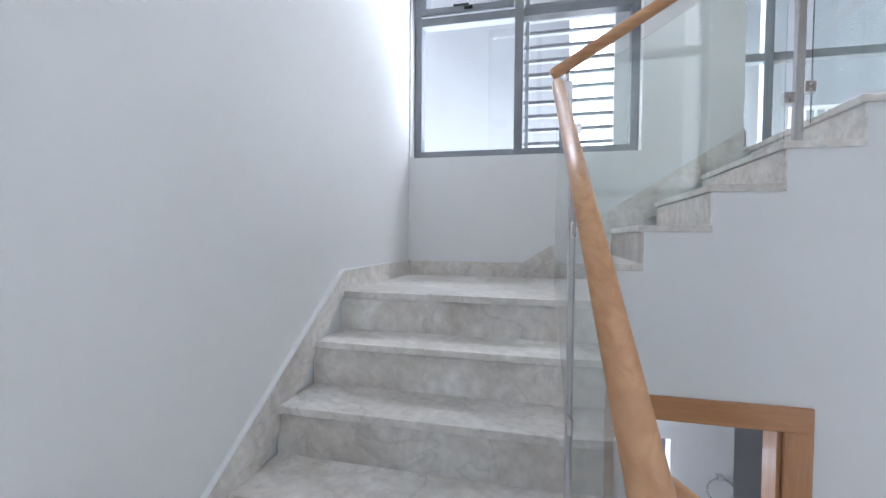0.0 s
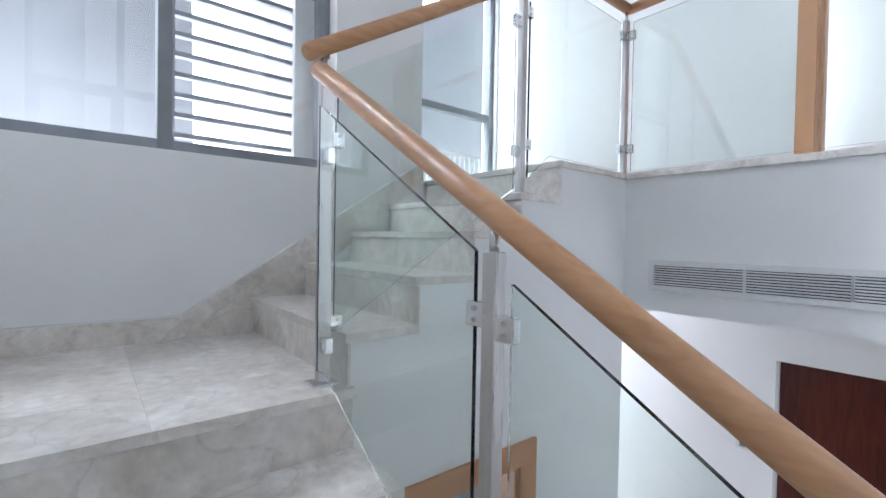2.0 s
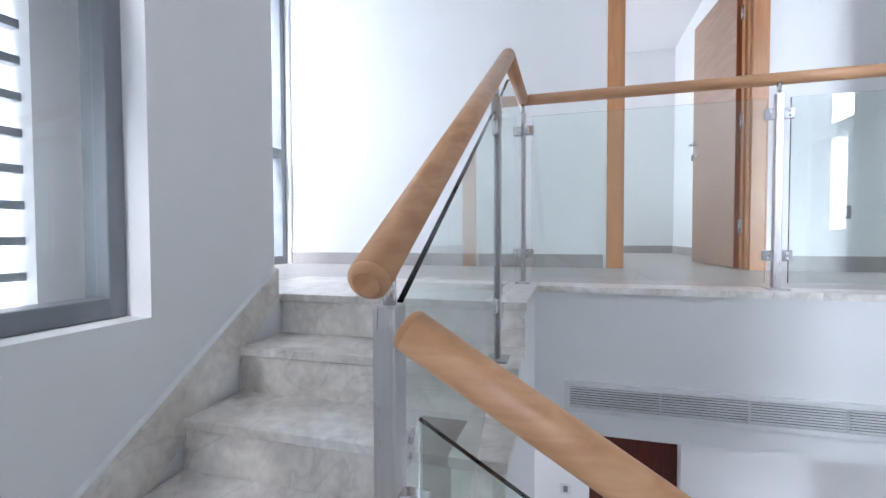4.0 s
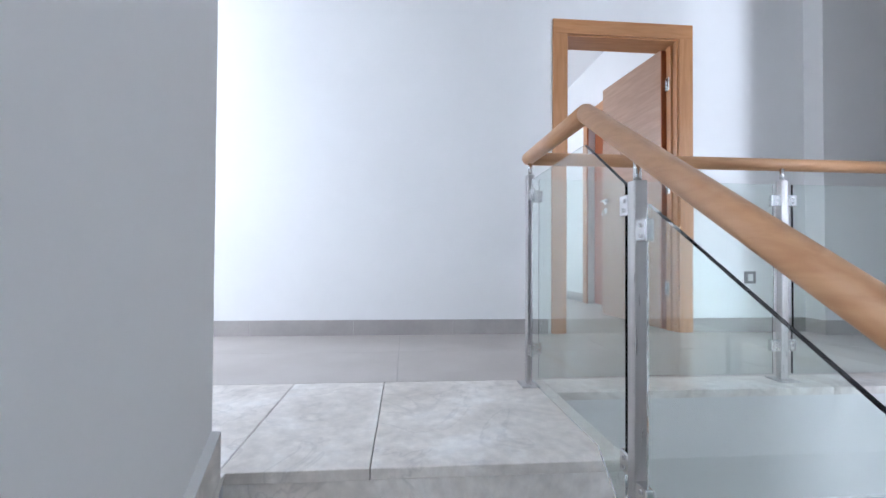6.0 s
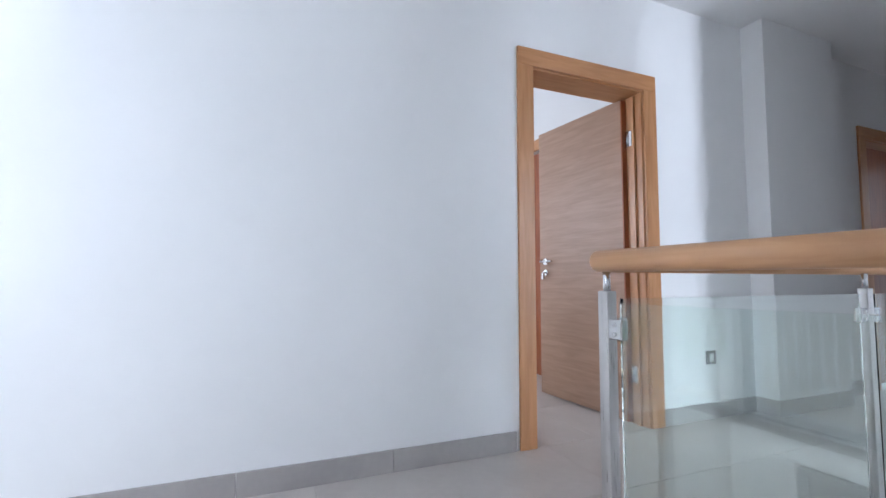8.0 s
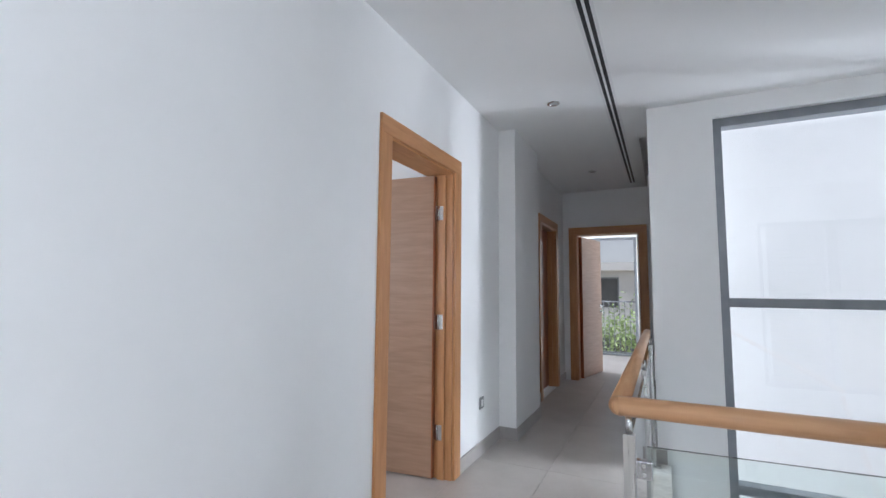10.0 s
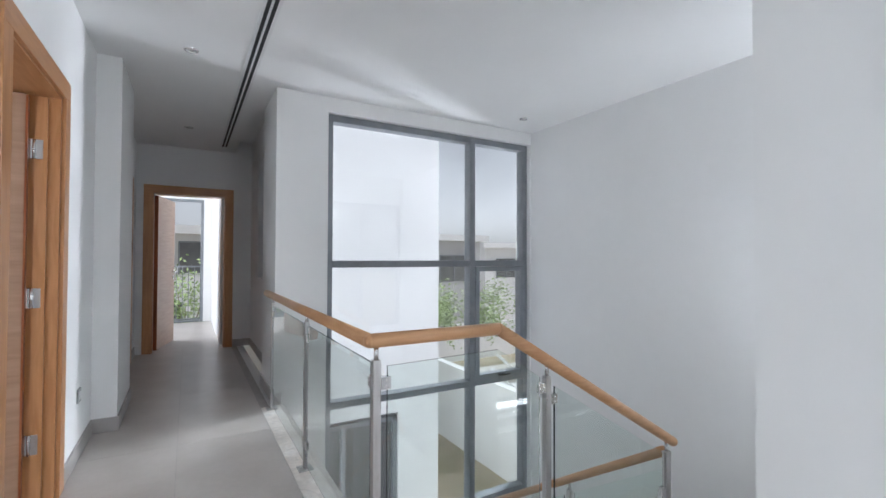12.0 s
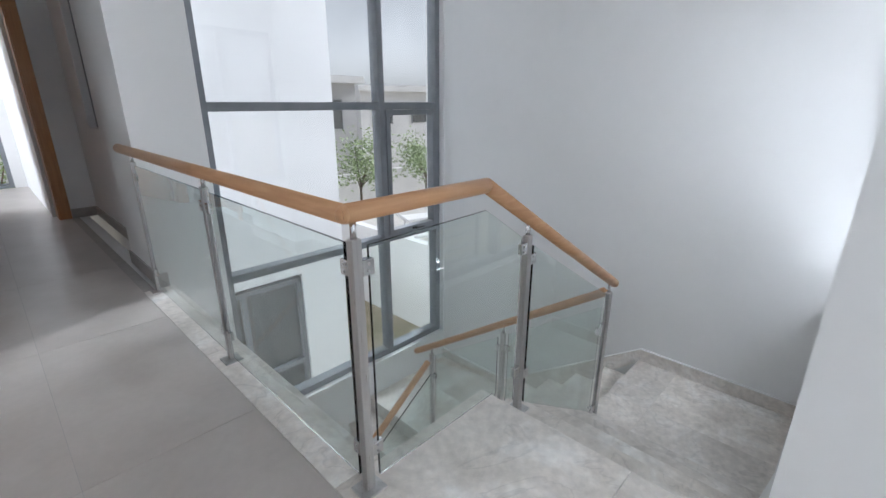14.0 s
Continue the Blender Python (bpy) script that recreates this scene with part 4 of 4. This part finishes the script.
tree(7.4, 13.4, GZ, 3.7, 1.1, 3)
tree(10.2, 14.2, GZ, 3.4, 1.3, 5)
tree(13.2, 13.4, GZ, 3.2, 1.3, 8)
tree(-0.7, 15.2, GZ, 4.2, 1.5, 11)
tree(3.2, 19.0, GZ, 4.6, 1.6, 14)


def house(x0, y0, x1, y1, top, label, windows, wallmat):
    h = thing("house", label, "house", "neighbouring houses", kind="structure")
    boxpart("wall", (x0, y0, GZ, x1, y1, top), wallmat, h)
    boxpart("roof", (x0 - 0.4, y0 - 0.4, top, x1 + 0.4, y1 + 0.4, top + 0.35), RENDERW, h)
    for wx, wz, ww, wh in windows:
        win = boxpart("window", (wx, y0 - 0.03, wz, wx + ww, y0 + 0.01, wz + wh), DARKGLASS, h)
        boxpart("frame", (wx - 0.06, y0 - 0.06, wz - 0.06, wx, y0, wz + wh + 0.06), ALU, win)
        boxpart("frame", (wx + ww, y0 - 0.06, wz - 0.06, wx + ww + 0.06, y0, wz + wh + 0.06), ALU, win)
        boxpart("frame", (wx + ww / 2 - 0.03, y0 - 0.06, wz, wx + ww / 2 + 0.03, y0, wz + wh), ALU, win)
        boxpart("frame", (wx, y0 - 0.06, wz + wh, wx + ww, y0, wz + wh + 0.06), ALU, win)
    return h


house(-6.0, 19.5, 1.6, 28.0, 2.15, "white rendered neighbouring villa with grey-framed windows", [(-3.6, 0.55, 1.9, 1.25), (-0.9, 0.55, 1.6, 1.25), (-4.0, -2.9, 3.2, 2.2)], RENDERW)
house(9.0, 21.0, 15.0, 28.0, 2.2, "grey and white neighbouring villa behind the garden trees", [(9.6, -0.2, 1.4, 1.5), (12.2, -0.2, 1.8, 1.5)], RENDERG)
house(17.5, 24.0, 27.0, 32.0, 1.9, "pale neighbouring villa in the distance", [(18.5, -0.2, 1.6, 1.3), (22.0, -0.2, 2.2, 1.3)], RENDERW)
house(34.0, 38.0, 60.0, 50.0, 2.6, "pale terrace of villas in the distance", [(36 + 3.6 * i, 0.0, 1.8, 1.5) for i in range(6)], RENDERW)

terrace = tagged(boxpart("terrace", (5.6, 5.0, GZ, 16.0, 11.0, ZG + 0.9), PAVING), "pale paved neighbouring terrace", "terrace", kind="structure")


def lounger(x, y, turn):
    l = thing("sun_lounger", "white sun lounger with a raised back on the terrace", "sun lounger", "white sun loungers")
    bm = bmesh.new()
    box(bm, -0.32, -0.95, 0.26, 0.32, 0.45, 0.34, bevel=0.02)
    part("seat", bm, WHITEMETAL, l)
    bm = bmesh.new()
    prism(bm, [(0.43, 0.26), (0.50, 0.26), (1.02, 0.72), (0.95, 0.76)], 0, -0.32, 0.32)
    part("backrest", bm, WHITEMETAL, l)
    for a in (-0.26, 0.26):
        for b in (-0.8, 0.35):
            boxpart("leg", (a - 0.025, b - 0.025, 0, a + 0.025, b + 0.025, 0.26), WHITEMETAL, l)
    l.matrix_basis = pose(x, y, ZG + 0.9, 0, 0, turn)
    return l


lounger(7.4, 7.6, 70)
lounger(8.6, 9.0, 70)

# floor tiles upstairs: grey porcelain, with a marble edge strip beside the well
fl = thing("floor", "grey porcelain tile floor of the hall and corridor", "floor", kind="structure")
boxpart("screed", (XW, YT, -0.03, XF - 0.10, YEND + 0.2, -0.006), GROUT, fl)
boxpart("screed", (XF - 0.10, YT, -0.03, XEND, -1.40, -0.006), GROUT, fl)
boxpart("screed", (-4.2, -1.2, -0.03, XW, 1.6, -0.006), GROUT, fl)
boxpart("screed", (-3.2, YEND + 0.2, -0.03, -0.22, 8.0, -0.006), GROUT, fl)
cache = {}


def tile(parent, name, x0, y0, x1, y1, material):
    g2 = 0.0012
    key = (name, round(x1 - x0, 4), round(y1 - y0, 4), material.name)
    if key not in cache:
        bm = bmesh.new()
        box(bm, g2, g2, -0.030 if name == "marble_slab" else -0.010, x1 - x0 - g2, y1 - y0 - g2, 0.0)
        cache[key] = mesh_of(name, bm, material)
    ob = new(name, cache[key])
    ob.location = (x0, y0, 0)
    ob.parent = parent
    return ob


ys = [YT] + [-1.83 + 1.2 * i for i in range(6)] + [YEND + 0.2]
for x0, x1 in ((XW, -0.67), (-0.67, XS), (XS, XEND)):
    for a, b in zip(ys, ys[1:]):
        if x0 >= XS - 1e-6:
            b = min(b, -1.40)
            if a >= b:
                continue
        tile(fl, "tile", x0, a, x1, b, TILE)
for i in range(5):
    for j in range(4):
        tile(fl, "tile", -4.2 + 0.6 * i, -1.2 + 0.7 * j, -4.2 + 0.6 * (i + 1), -1.2 + 0.7 * (j + 1), TILE)
        tile(fl, "tile", -3.2 + 0.596 * i, YEND + 0.2 + 0.665 * j, -3.2 + 0.596 * (i + 1), YEND + 0.2 + 0.665 * (j + 1), TILE)
for a, b in ((YW + 0.013, 1.15), (1.15, YN - 0.014)):
    tile(fl, "marble_slab", XS, a, XF + 0.022, b, MARBLE)
